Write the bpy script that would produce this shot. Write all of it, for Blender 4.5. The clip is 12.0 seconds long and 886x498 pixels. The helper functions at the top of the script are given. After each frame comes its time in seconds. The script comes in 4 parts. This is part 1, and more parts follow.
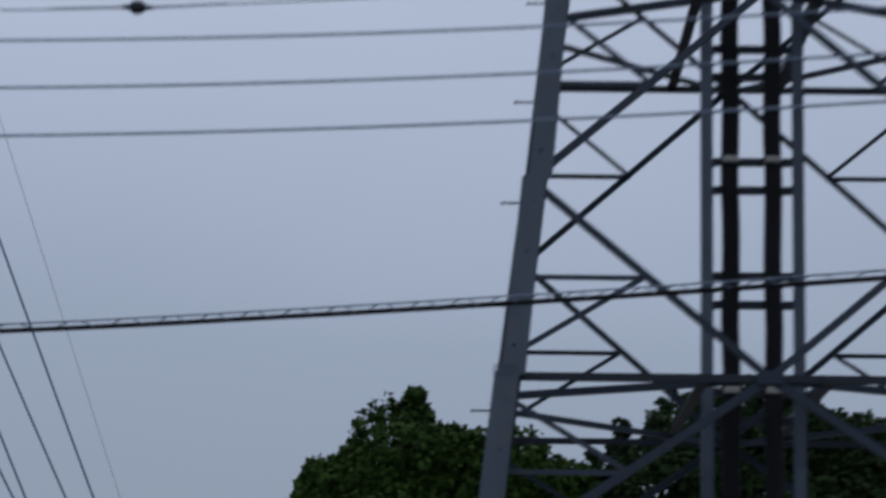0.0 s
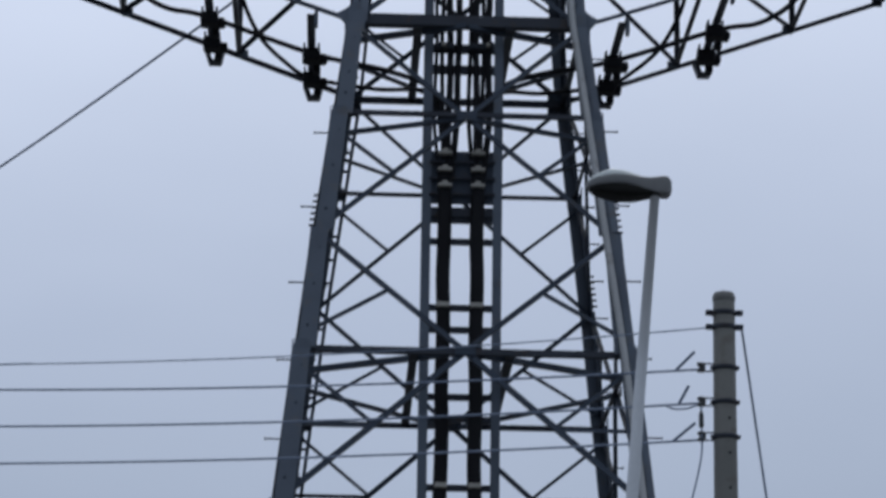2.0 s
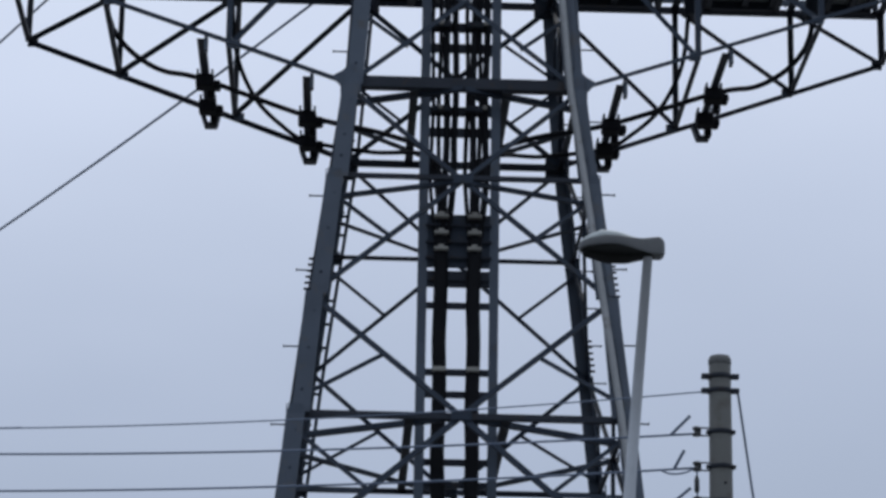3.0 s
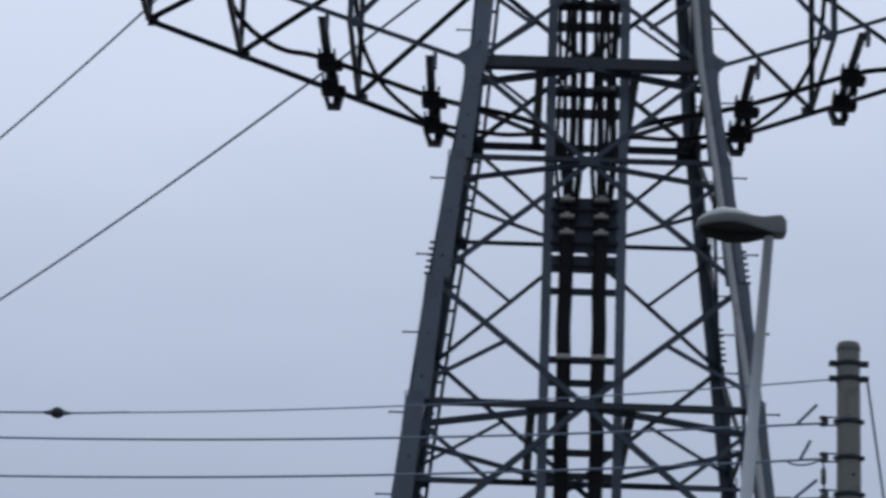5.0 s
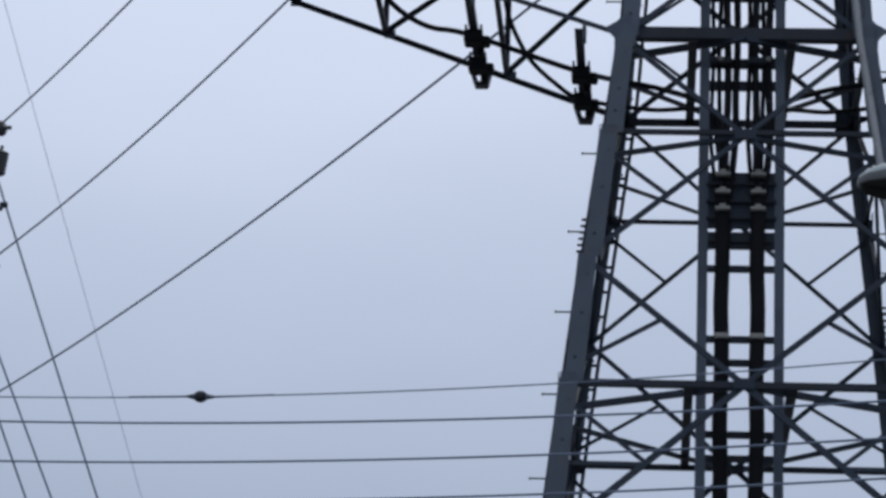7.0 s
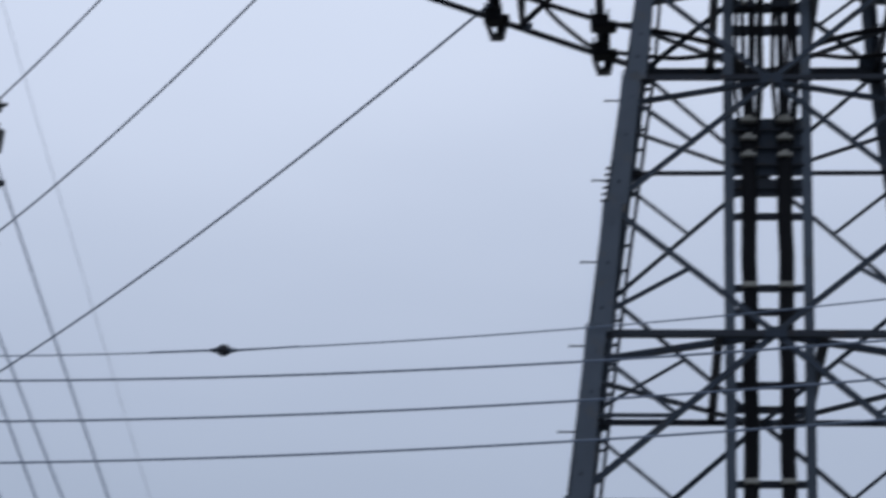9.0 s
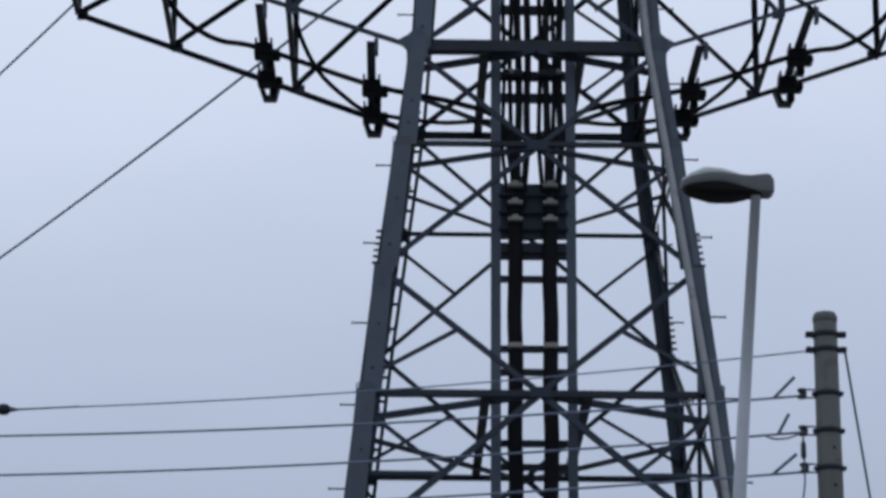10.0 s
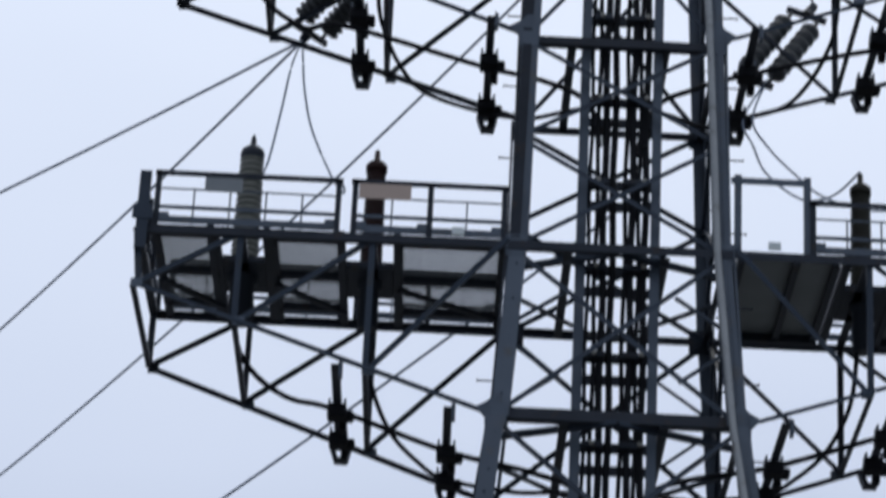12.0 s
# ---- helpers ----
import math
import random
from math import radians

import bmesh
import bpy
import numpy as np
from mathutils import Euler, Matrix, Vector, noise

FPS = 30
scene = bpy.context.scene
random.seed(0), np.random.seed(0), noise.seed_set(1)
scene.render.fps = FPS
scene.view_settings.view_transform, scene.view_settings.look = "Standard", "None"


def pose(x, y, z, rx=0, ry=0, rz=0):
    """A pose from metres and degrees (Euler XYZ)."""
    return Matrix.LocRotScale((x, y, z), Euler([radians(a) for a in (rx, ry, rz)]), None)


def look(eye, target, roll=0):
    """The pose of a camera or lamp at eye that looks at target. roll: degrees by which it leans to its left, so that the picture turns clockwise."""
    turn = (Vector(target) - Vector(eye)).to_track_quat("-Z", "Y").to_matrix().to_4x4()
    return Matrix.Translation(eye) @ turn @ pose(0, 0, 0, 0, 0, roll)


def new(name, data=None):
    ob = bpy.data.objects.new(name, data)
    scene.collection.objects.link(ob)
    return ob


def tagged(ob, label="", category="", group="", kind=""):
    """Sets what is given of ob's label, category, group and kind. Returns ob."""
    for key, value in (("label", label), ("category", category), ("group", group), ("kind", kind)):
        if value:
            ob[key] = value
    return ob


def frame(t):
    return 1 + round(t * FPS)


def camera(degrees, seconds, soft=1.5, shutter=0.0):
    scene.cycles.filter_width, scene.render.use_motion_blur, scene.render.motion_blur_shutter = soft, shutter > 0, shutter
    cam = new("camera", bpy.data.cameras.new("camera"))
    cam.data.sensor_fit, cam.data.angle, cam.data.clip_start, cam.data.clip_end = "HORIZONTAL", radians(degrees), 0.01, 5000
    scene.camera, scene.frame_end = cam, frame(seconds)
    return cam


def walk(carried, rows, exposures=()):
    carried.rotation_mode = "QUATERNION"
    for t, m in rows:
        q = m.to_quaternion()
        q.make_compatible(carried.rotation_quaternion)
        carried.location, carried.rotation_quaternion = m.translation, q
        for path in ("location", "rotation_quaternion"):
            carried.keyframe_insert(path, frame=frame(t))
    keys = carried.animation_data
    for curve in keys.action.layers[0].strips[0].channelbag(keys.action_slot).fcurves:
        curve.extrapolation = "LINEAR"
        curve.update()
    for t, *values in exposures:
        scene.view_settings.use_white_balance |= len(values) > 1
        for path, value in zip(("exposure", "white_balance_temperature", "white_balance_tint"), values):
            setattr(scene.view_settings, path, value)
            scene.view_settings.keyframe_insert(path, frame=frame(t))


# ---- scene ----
cam = camera(16.771, 12.0, soft=3.1, shutter=0.4)
PATH = [
    (0.0, look((-2.839, -31.850, 2.768), (-3.329, 5.559, 9.425), 0.767)),
    (0.2, look((-2.121, -34.773, 2.607), (-2.866, 2.622, 9.322), 1.006)),
    (0.5, look((-1.189, -37.282, 2.169), (-2.169, -0.026, 9.588), 1.723)),
    (1.0, look((-1.630, -38.714, 1.785), (-1.405, -1.675, 10.273), 1.003)),
    (1.5, look((-1.617, -39.172, 1.646), (-0.762, -2.378, 11.106), 0.714)),
    (2.0, look((-1.592, -39.495, 1.531), (-0.332, -2.957, 11.892), 0.846)),
    (2.5, look((-1.547, -39.410, 1.545), (-0.178, -3.081, 12.605), 1.145)),
    (2.7, look((-1.502, -39.320, 1.552), (-0.210, -3.038, 12.774), 1.096)),
    (4.3, look((-1.208, -38.733, 1.597), (-0.842, -2.325, 12.473), 1.069)),
    (4.5, look((-1.170, -38.658, 1.603), (-0.994, -2.270, 12.553), 1.546)),
    (5.0, look((-1.059, -38.096, 1.742), (-1.827, -1.759, 12.836), 2.147)),
    (5.5, look((-1.046, -37.574, 1.802), (-3.009, -1.256, 12.809), 2.190)),
    (6.0, look((-1.091, -37.310, 1.752), (-3.758, -0.998, 12.630), 2.096)),
    (6.5, look((-1.040, -37.157, 1.713), (-3.922, -0.895, 12.704), 2.443)),
    (7.0, look((-0.997, -37.022, 1.731), (-3.766, -0.780, 12.815), 2.230)),
    (7.2, look((-1.046, -36.926, 1.717), (-3.726, -0.670, 12.775), 1.959)),
    (8.8, look((-1.489, -36.067, 1.591), (-4.655, 0.257, 12.292), 1.401)),
    (9.0, look((-1.511, -36.133, 1.479), (-4.071, 0.148, 12.486), 1.173)),
    (9.2, look((-1.605, -36.368, 1.436), (-3.269, -0.083, 12.600), 0.804)),
    (9.5, look((-1.629, -37.162, 1.545), (-2.113, -0.803, 12.582), 0.522)),
    (10.0, look((-1.739, -37.118, 1.516), (-1.161, -0.891, 12.973), 0.286)),
    (10.5, look((-1.828, -36.752, 1.594), (-1.652, -0.737, 13.713), 0.809)),
    (11.0, look((-1.810, -36.443, 1.686), (-2.238, -0.807, 14.873), 1.636)),
    (11.5, look((-1.890, -36.637, 1.796), (-2.349, -1.434, 16.098), 2.314)),
    (12.0, look((-2.026, -36.176, 1.945), (-2.260, -1.569, 17.641), 2.911)),
]
EXPO = [(0.0, -0.1), (0.6, -0.05), (1.5, 0.0), (12.0, 0.0)]
walk(cam, PATH, EXPO)

# ---- sky and sun: a bright, slightly blue overcast ----
SUN_ELEV, SUN_AZ = 57.0, 20.0
world = bpy.data.worlds.new("sky")
scene.world = world
world.use_nodes = True
wn, wl = world.node_tree.nodes, world.node_tree.links
wn.clear()
w_out = wn.new("ShaderNodeOutputWorld")
w_bg = wn.new("ShaderNodeBackground")
w_sky = wn.new("ShaderNodeTexSky")
w_sky.sky_type = "NISHITA"
w_sky.sun_disc = False
w_sky.sun_elevation, w_sky.sun_rotation = radians(SUN_ELEV), radians(SUN_AZ)
w_sky.dust_density = 4.0
w_co = wn.new("ShaderNodeTexCoord")
w_sep = wn.new("ShaderNodeSeparateXYZ")
w_ramp = wn.new("ShaderNodeValToRGB")
w_scale = wn.new("ShaderNodeMix")
w_scale.data_type, w_scale.blend_type = "RGBA", "MULTIPLY"
w_mix = wn.new("ShaderNodeMix")
w_mix.data_type = "RGBA"
w_map = wn.new("ShaderNodeMapping")
w_map.inputs["Scale"].default_value = (1.0, 1.0, 2.6)
w_noise = wn.new("ShaderNodeTexNoise")
w_noise.inputs["Scale"].default_value = 3.2
w_noise.inputs["Detail"].default_value = 4.0
w_noise.inputs["Roughness"].default_value = 0.45
w_add = wn.new("ShaderNodeMath")
w_add.operation = "MULTIPLY_ADD"
stops = [(0.0, (0.05, 0.055, 0.06)), (0.02, (0.27, 0.33, 0.43)), (0.15, (0.315, 0.385, 0.51)), (0.25, (0.44, 0.515, 0.67)),
         (0.36, (0.645, 0.725, 0.90)), (0.48, (0.785, 0.87, 1.04)), (1.0, (0.86, 0.92, 1.04))]
ramp = w_ramp.color_ramp
while len(ramp.elements) < len(stops):
    ramp.elements.new(0.5)
for el, (at, col) in zip(ramp.elements, stops):
    el.position, el.color = at, (*col, 1)
w_scale.inputs["Factor"].default_value = 1.0
w_scale.inputs["B"].default_value = (0.08, 0.08, 0.08, 1)
w_mix.inputs["Factor"].default_value = 0.93
w_add.inputs[1].default_value = 0.10
wl.new(w_co.outputs["Generated"], w_sep.inputs[0])
wl.new(w_co.outputs["Generated"], w_map.inputs[0])
wl.new(w_map.outputs[0], w_noise.inputs["Vector"])
w_sub = wn.new("ShaderNodeMath")
w_sub.operation = "SUBTRACT"
w_sub.inputs[1].default_value = 0.5
wl.new(w_noise.outputs["Fac"], w_sub.inputs[0])
wl.new(w_sub.outputs[0], w_add.inputs[0])
wl.new(w_sep.outputs["Z"], w_add.inputs[2])
wl.new(w_add.outputs[0], w_ramp.inputs[0])
wl.new(w_sky.outputs[0], w_scale.inputs["A"])
wl.new(w_scale.outputs["Result"], w_mix.inputs["A"])
wl.new(w_ramp.outputs["Color"], w_mix.inputs["B"])
wl.new(w_mix.outputs["Result"], w_bg.inputs["Color"])
w_bg.inputs["Strength"].default_value = 1.0
wl.new(w_bg.outputs[0], w_out.inputs[0])

sun = new("sun", bpy.data.lights.new("sun", "SUN"))
sun.data.energy, sun.data.angle, sun.data.color = 0.7, radians(30), (1.0, 0.97, 0.92)
sun.matrix_world = look((9, 24, 40), (0, 0, 0))


# ---- materials ----
def material(name, low, high, rough=0.6, metal=0.0, grain=40.0, patch=2.5, bump=0.15, spots=None, island=False, spec=0.5):
    """Two colours mixed by patches and grain, with fine relief, and optional stains of a third colour."""
    m = bpy.data.materials.new(name)
    m.use_nodes = True
    n, l = m.node_tree.nodes, m.node_tree.links
    bsdf = n["Principled BSDF"]
    co, big, fine = n.new("ShaderNodeTexCoord"), n.new("ShaderNodeTexNoise"), n.new("ShaderNodeTexNoise")
    info = n.new("ShaderNodeObjectInfo")
    big.inputs["Scale"].default_value, big.inputs["Detail"].default_value = patch, 4
    fine.inputs["Scale"].default_value, fine.inputs["Detail"].default_value = grain, 3
    blend, mix = n.new("ShaderNodeMath"), n.new("ShaderNodeMix")
    blend.operation = "MULTIPLY_ADD"
    blend.inputs[1].default_value = 0.45
    vary = n.new("ShaderNodeMath")
    vary.operation = "MULTIPLY_ADD"
    vary.inputs[1].default_value = 0.35
    mix.data_type = "RGBA"
    mix.inputs["A"].default_value, mix.inputs["B"].default_value = (*low, 1), (*high, 1)
    l.new(co.outputs["Object"], big.inputs["Vector"])
    l.new(co.outputs["Object"], fine.inputs["Vector"])
    each = n.new("ShaderNodeNewGeometry")
    l.new(each.outputs["Random Per Island"] if island else info.outputs["Random"], vary.inputs[0])
    half = n.new("ShaderNodeMath")
    half.operation = "SUBTRACT"
    half.inputs[1].default_value = 0.4
    l.new(big.outputs["Fac"], half.inputs[0])
    l.new(half.outputs[0], vary.inputs[2])
    l.new(fine.outputs["Fac"], blend.inputs[0])
    l.new(vary.outputs[0], blend.inputs[2])
    l.new(blend.outputs[0], mix.inputs["Factor"])
    colour = mix.outputs["Result"]
    if spots:
        stain, ramp2, over = n.new("ShaderNodeTexNoise"), n.new("ShaderNodeValToRGB"), n.new("ShaderNodeMix")
        stain.inputs["Scale"].default_value, stain.inputs["Detail"].default_value = patch * 2.7, 6
        ramp2.color_ramp.elements[0].position, ramp2.color_ramp.elements[1].position = 0.58, 0.72
        over.data_type = "RGBA"
        over.inputs["B"].default_value = (*spots, 1)
        l.new(co.outputs["Object"], stain.inputs["Vector"])
        l.new(stain.outputs["Fac"], ramp2.inputs[0])
        l.new(ramp2.outputs["Color"], over.inputs["Factor"])
        l.new(colour, over.inputs["A"])
        colour = over.outputs["Result"]
    l.new(colour, bsdf.inputs["Base Color"])
    bsdf.inputs["Specular IOR Level"].default_value = spec
    bsdf.inputs["Roughness"].default_value, bsdf.inputs["Metallic"].default_value = rough, metal
    bm_node = n.new("ShaderNodeBump")
    bm_node.inputs["Strength"].default_value, bm_node.inputs["Distance"].default_value = bump, 0.01
    l.new(fine.outputs["Fac"], bm_node.inputs["Height"])
    l.new(bm_node.outputs[0], bsdf.inputs["Normal"])
    return m


# pylon steel in three tones; the darkest also carries shade on back members
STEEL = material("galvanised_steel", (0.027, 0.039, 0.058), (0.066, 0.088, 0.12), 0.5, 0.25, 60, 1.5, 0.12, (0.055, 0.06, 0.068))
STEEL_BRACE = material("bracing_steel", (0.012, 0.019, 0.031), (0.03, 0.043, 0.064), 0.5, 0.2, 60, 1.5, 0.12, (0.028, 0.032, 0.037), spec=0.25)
STEEL_DARK = material("dark_steel", (0.011, 0.0145, 0.021), (0.027, 0.033, 0.045), 0.55, 0.25, 50, 2, 0.12, (0.03, 0.026, 0.025), spec=0.2)
POLE_STEEL = material("zinc_pole", (0.31, 0.335, 0.36), (0.46, 0.49, 0.52), 0.42, 0.35, 30, 2, 0.06)
LAMP_GREY = material("lamp_paint", (0.07, 0.076, 0.08), (0.11, 0.118, 0.123), 0.45, 0.0, 25, 3, 0.05)
LAMP_LID = material("lamp_lid", (0.42, 0.47, 0.47), (0.55, 0.6, 0.6), 0.4, 0.0, 25, 3, 0.05)
LAMP_DARK = material("lamp_lens", (0.004, 0.0045, 0.0045), (0.01, 0.011, 0.01), 0.6, 0.0, 40, 3, 0.05, spec=0.08)
CONCRETE = material("concrete", (0.085, 0.089, 0.086), (0.155, 0.16, 0.153), 0.85, 0.0, 70, 2.2, 0.35, (0.09, 0.088, 0.08))
CONCRETE_DARK = material("weathered_concrete", (0.07, 0.075, 0.075), (0.125, 0.13, 0.13), 0.85, 0.0, 70, 2.2, 0.35)
RUBBER = material("black_sheath", (0.004, 0.0045, 0.006), (0.011, 0.012, 0.015), 0.75, 0.0, 50, 3, 0.1, spec=0.12)
WIRE = material("wire", (0.085, 0.115, 0.175), (0.14, 0.18, 0.25), 0.5, 0.2, 80, 5, 0.1, spec=0.3)
EARTH_WIRE = material("earth_wire_zinc", (0.3, 0.34, 0.4), (0.42, 0.46, 0.52), 0.5, 0.2, 80, 5, 0.1)
PORCELAIN = material("porcelain", (0.026, 0.029, 0.032), (0.052, 0.057, 0.06), 0.3, 0.0, 30, 3, 0.03, spec=0.25)
PORCELAIN_BROWN = material("brown_porcelain", (0.014, 0.006, 0.006), (0.028, 0.012, 0.011), 0.5, 0.0, 30, 3, 0.03, spec=0.15)
PORCELAIN_DARK = material("olive_porcelain", (0.013, 0.013, 0.010), (0.027, 0.026, 0.02), 0.5, 0.0, 30, 3, 0.03, spec=0.15)
PORCELAIN_GREY = material("grey_porcelain", (0.09, 0.094, 0.082), (0.15, 0.153, 0.136), 0.5, 0.0, 30, 3, 0.03, spec=0.25)
CONDUIT = material("conduit_zinc", (0.17, 0.185, 0.195), (0.27, 0.285, 0.295), 0.5, 0.2, 40, 2, 0.1, (0.13, 0.125, 0.12))
BRASS = material("clamp_metal", (0.16, 0.16, 0.145), (0.27, 0.27, 0.25), 0.5, 0.2, 40, 3, 0.1)
SIGN_BEIGE = material("sign_beige", (0.33, 0.255, 0.215), (0.43, 0.34, 0.29), 0.6, 0.0, 30, 3, 0.05)
SIGN_GREY = material("sign_grey", (0.13, 0.15, 0.165), (0.19, 0.21, 0.225), 0.6, 0.0, 30, 3, 0.05)
PLATE = material("floor_steel", (0.12, 0.135, 0.135), (0.19, 0.205, 0.205), 0.6, 0.1, 60, 2, 0.1)
GRATING = material("grating_steel", (0.10, 0.115, 0.12), (0.165, 0.185, 0.19), 0.6, 0.2, 60, 2, 0.1)
LEAF = material("leaf", (0.010, 0.028, 0.005), (0.04, 0.078, 0.014), 0.85, 0.0, 8, 0.8, 0.1, island=True, spec=0.12)
LEAF_DARK = material("leaf_dark", (0.008, 0.018, 0.009), (0.024, 0.044, 0.014), 0.85, 0.0, 8, 0.8, 0.1, island=True, spec=0.1)
BARK = material("bark", (0.05, 0.038, 0.028), (0.11, 0.085, 0.065), 0.9, 0.0, 35, 3, 0.6)
GRAVEL = material("gravel_ground", (0.10, 0.103, 0.105), (0.18, 0.183, 0.187), 0.95, 0.0, 12, 0.15, 0.5, (0.1, 0.108, 0.09))


# ---- building blocks ----
def part(name, bm, mat, parent, label=""):
    me = bpy.data.meshes.new(name)
    bm.normal_update()
    bm.to_mesh(me)
    bm.free()
    me.materials.append(mat)
    ob = new(name, me)
    if parent is not None:
        ob.parent = parent
    if label:
        tagged(ob, label)
    return ob


def thing(name, label, category, group="", kind="", at=(0, 0, 0)):
    ob = new(name)
    ob.location = at
    ob.empty_display_size = 0.2
    return tagged(ob, label, category, group, kind)


def prism(bm, ring, p, q):
    """A closed prism: the ring is a list of offset vectors, swept from p to q."""
    lo = [bm.verts.new(p + o) for o in ring]
    hi = [bm.verts.new(q + o) for o in ring]
    k = len(ring)
    for i in range(k):
        bm.faces.new((lo[i], lo[(i + 1) % k], hi[(i + 1) % k], hi[i]))
    bm.faces.new(lo[::-1])
    bm.faces.new(hi)


def angle_bar(bm, p, q, w, t, n, side=1, lift=0.0):
    """An L section from p to q: one flange in the plane with the outward normal n, the other turned inward."""
    p, q, n = Vector(p), Vector(q), Vector(n).normalized()
    d = (q - p).normalized()
    u = d.cross(n).normalized() * side
    n = u.cross(d).normalized() if u.cross(d).dot(n) > 0 else d.cross(u).normalized()
    p, q = p + n * lift, q + n * lift
    h = w / 2
    ring = [u * -h, u * h, u * h - n * t, u * (t - h) - n * t, u * (t - h) - n * w * 0.8, u * -h - n * w * 0.8]
    prism(bm, ring, p, q)


def box_bar(bm, p, q, w, h, up=(0, 0, 1)):
    p, q = Vector(p), Vector(q)
    d = (q - p).normalized()
    up = Vector(up)
    if abs(d.dot(up)) > 0.95:
        up = Vector((0, 1, 0))
    u = d.cross(up).normalized()
    v = u.cross(d)
    prism(bm, [u * -w / 2 - v * h / 2, u * w / 2 - v * h / 2, u * w / 2 + v * h / 2, u * -w / 2 + v * h / 2], p, q)


def block(bm, c, s, bevel=0.0):
    made = bmesh.ops.create_cube(bm, size=1, matrix=Matrix.Translation(c) @ Matrix.Diagonal((*s, 1)))
    if bevel:
        edges = list({e for v in made["verts"] for e in v.link_edges})
        bmesh.ops.bevel(bm, geom=edges, offset=bevel, segments=2, affect="EDGES", profile=0.5)


def tube(bm, pts, r, sides=8, r_end=None):
    """A round bar or cable through pts."""
    pts = [Vector(p) for p in pts]
    rings, up = [], Vector((0, 0, 1))
    for i, p in enumerate(pts):
        d = (pts[min(i + 1, len(pts) - 1)] - pts[max(i - 1, 0)]).normalized()
        ref = up if abs(d.dot(up)) < 0.9 else Vector((0, 1, 0))
        u = d.cross(ref).normalized()
        v = u.cross(d)
        rr = r if r_end is None else r + (r_end - r) * i / (len(pts) - 1)
        rings.append([bm.verts.new(p + (u * math.cos(a) + v * math.sin(a)) * rr) for a in (math.tau * k / sides for k in range(sides))])
    for a, b in zip(rings, rings[1:]):
        for k in range(sides):
            f = bm.faces.new((a[k], a[(k + 1) % sides], b[(k + 1) % sides], b[k]))
            f.smooth = True
    bm.faces.new(rings[0])
    bm.faces.new(rings[-1][::-1])


def lathe(bm, profile, m, sides=16):
    """Turns a profile of (radius, height) round the z axis of m."""
    rings = [[bm.verts.new(m @ Vector((max(r, 0.001) * math.cos(a), max(r, 0.001) * math.sin(a), h)))
              for a in (math.tau * k / sides for k in range(sides))] for r, h in profile]
    for a, b in zip(rings, rings[1:]):
        for k in range(sides):
            f = bm.faces.new((a[k], a[(k + 1) % sides], b[(k + 1) % sides], b[k]))
            f.smooth = True
    bm.faces.new(rings[0][::-1])
    bm.faces.new(rings[-1])


def sagging(p, q, sag, n=24):
    p, q = Vector(p), Vector(q)
    return [p.lerp(q, k / n) - Vector((0, 0, 4 * sag * (k / n) * (1 - k / n))) for k in range(n + 1)]


def spline(pts, n=8):
    """A smooth line through pts."""
    pts = [Vector(p) for p in pts]
    out = []
    for i in range(len(pts) - 1):
        a, b, c, d = pts[max(i - 1, 0)], pts[i], pts[i + 1], pts[min(i + 2, len(pts) - 1)]
        for k in range(n):
            t = k / n
            out.append(0.5 * (2 * b + (c - a) * t + (2 * a - 5 * b + 4 * c - d) * t * t + (3 * b - a - 3 * c + d) * t ** 3))
    return out + [pts[-1]]


# ---- ground ----
bm = bmesh.new()
bmesh.ops.create_grid(bm, x_segments=60, y_segments=60, size=1500)
for v in bm.verts:
    far = math.hypot(v.co.x, v.co.y)
    v.co.z = 0.0 if far < 60 else noise.noise(v.co * 0.01) * min(far - 60, 200) * 0.01
ground = part("ground", bm, GRAVEL, None)
tagged(ground, "grey gravelly ground below the pylon", "ground", kind="structure")

# ---- the pylon ----
PROFILE = [(0.0, 3.55), (6.72, 2.69), (8.73, 2.43), (10.77, 2.2), (12.39, 2.01), (14.06, 1.79), (15.42, 1.61), (17.8, 1.43), (20.85, 1.345), (27.0, 1.12)]


def half(z):
    for (z0, a0), (z1, a1) in zip(PROFILE, PROFILE[1:]):
        if z <= z1:
            return a0 + (a1 - a0) * (z - z0) / (z1 - z0)
    return PROFILE[-1][1]


def axis_x(z):
    return -0.009 * max(0.0, z - 16.8)


def on_face(face, s, z, inset=0.0):
    """A point of a face of the pylon: 0 front, 1 right, 2 back, 3 left; s runs -1..1 along it."""
    z = z - 0.045 if face == 2 else z
    a = half(z)
    x, y = [(s * a, -a + inset), (a - inset, s * a), (-s * a, a - inset), (-a + inset, -s * a)][face]
    return Vector((x + axis_x(z), y, z))


NORMAL = [Vector((0, -1, 0.12)), Vector((1, 0, 0.12)), Vector((0, 1, 0.12)), Vector((-1, 0, 0.12))]
tower = thing("transmission_tower", "tall grey galvanised steel lattice pylon with cable risers and crossarms", "pylon")
count = 0


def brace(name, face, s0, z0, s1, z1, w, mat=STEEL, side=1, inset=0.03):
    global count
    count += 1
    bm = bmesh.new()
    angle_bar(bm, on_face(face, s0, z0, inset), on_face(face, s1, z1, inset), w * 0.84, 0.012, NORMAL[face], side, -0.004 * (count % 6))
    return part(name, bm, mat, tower)


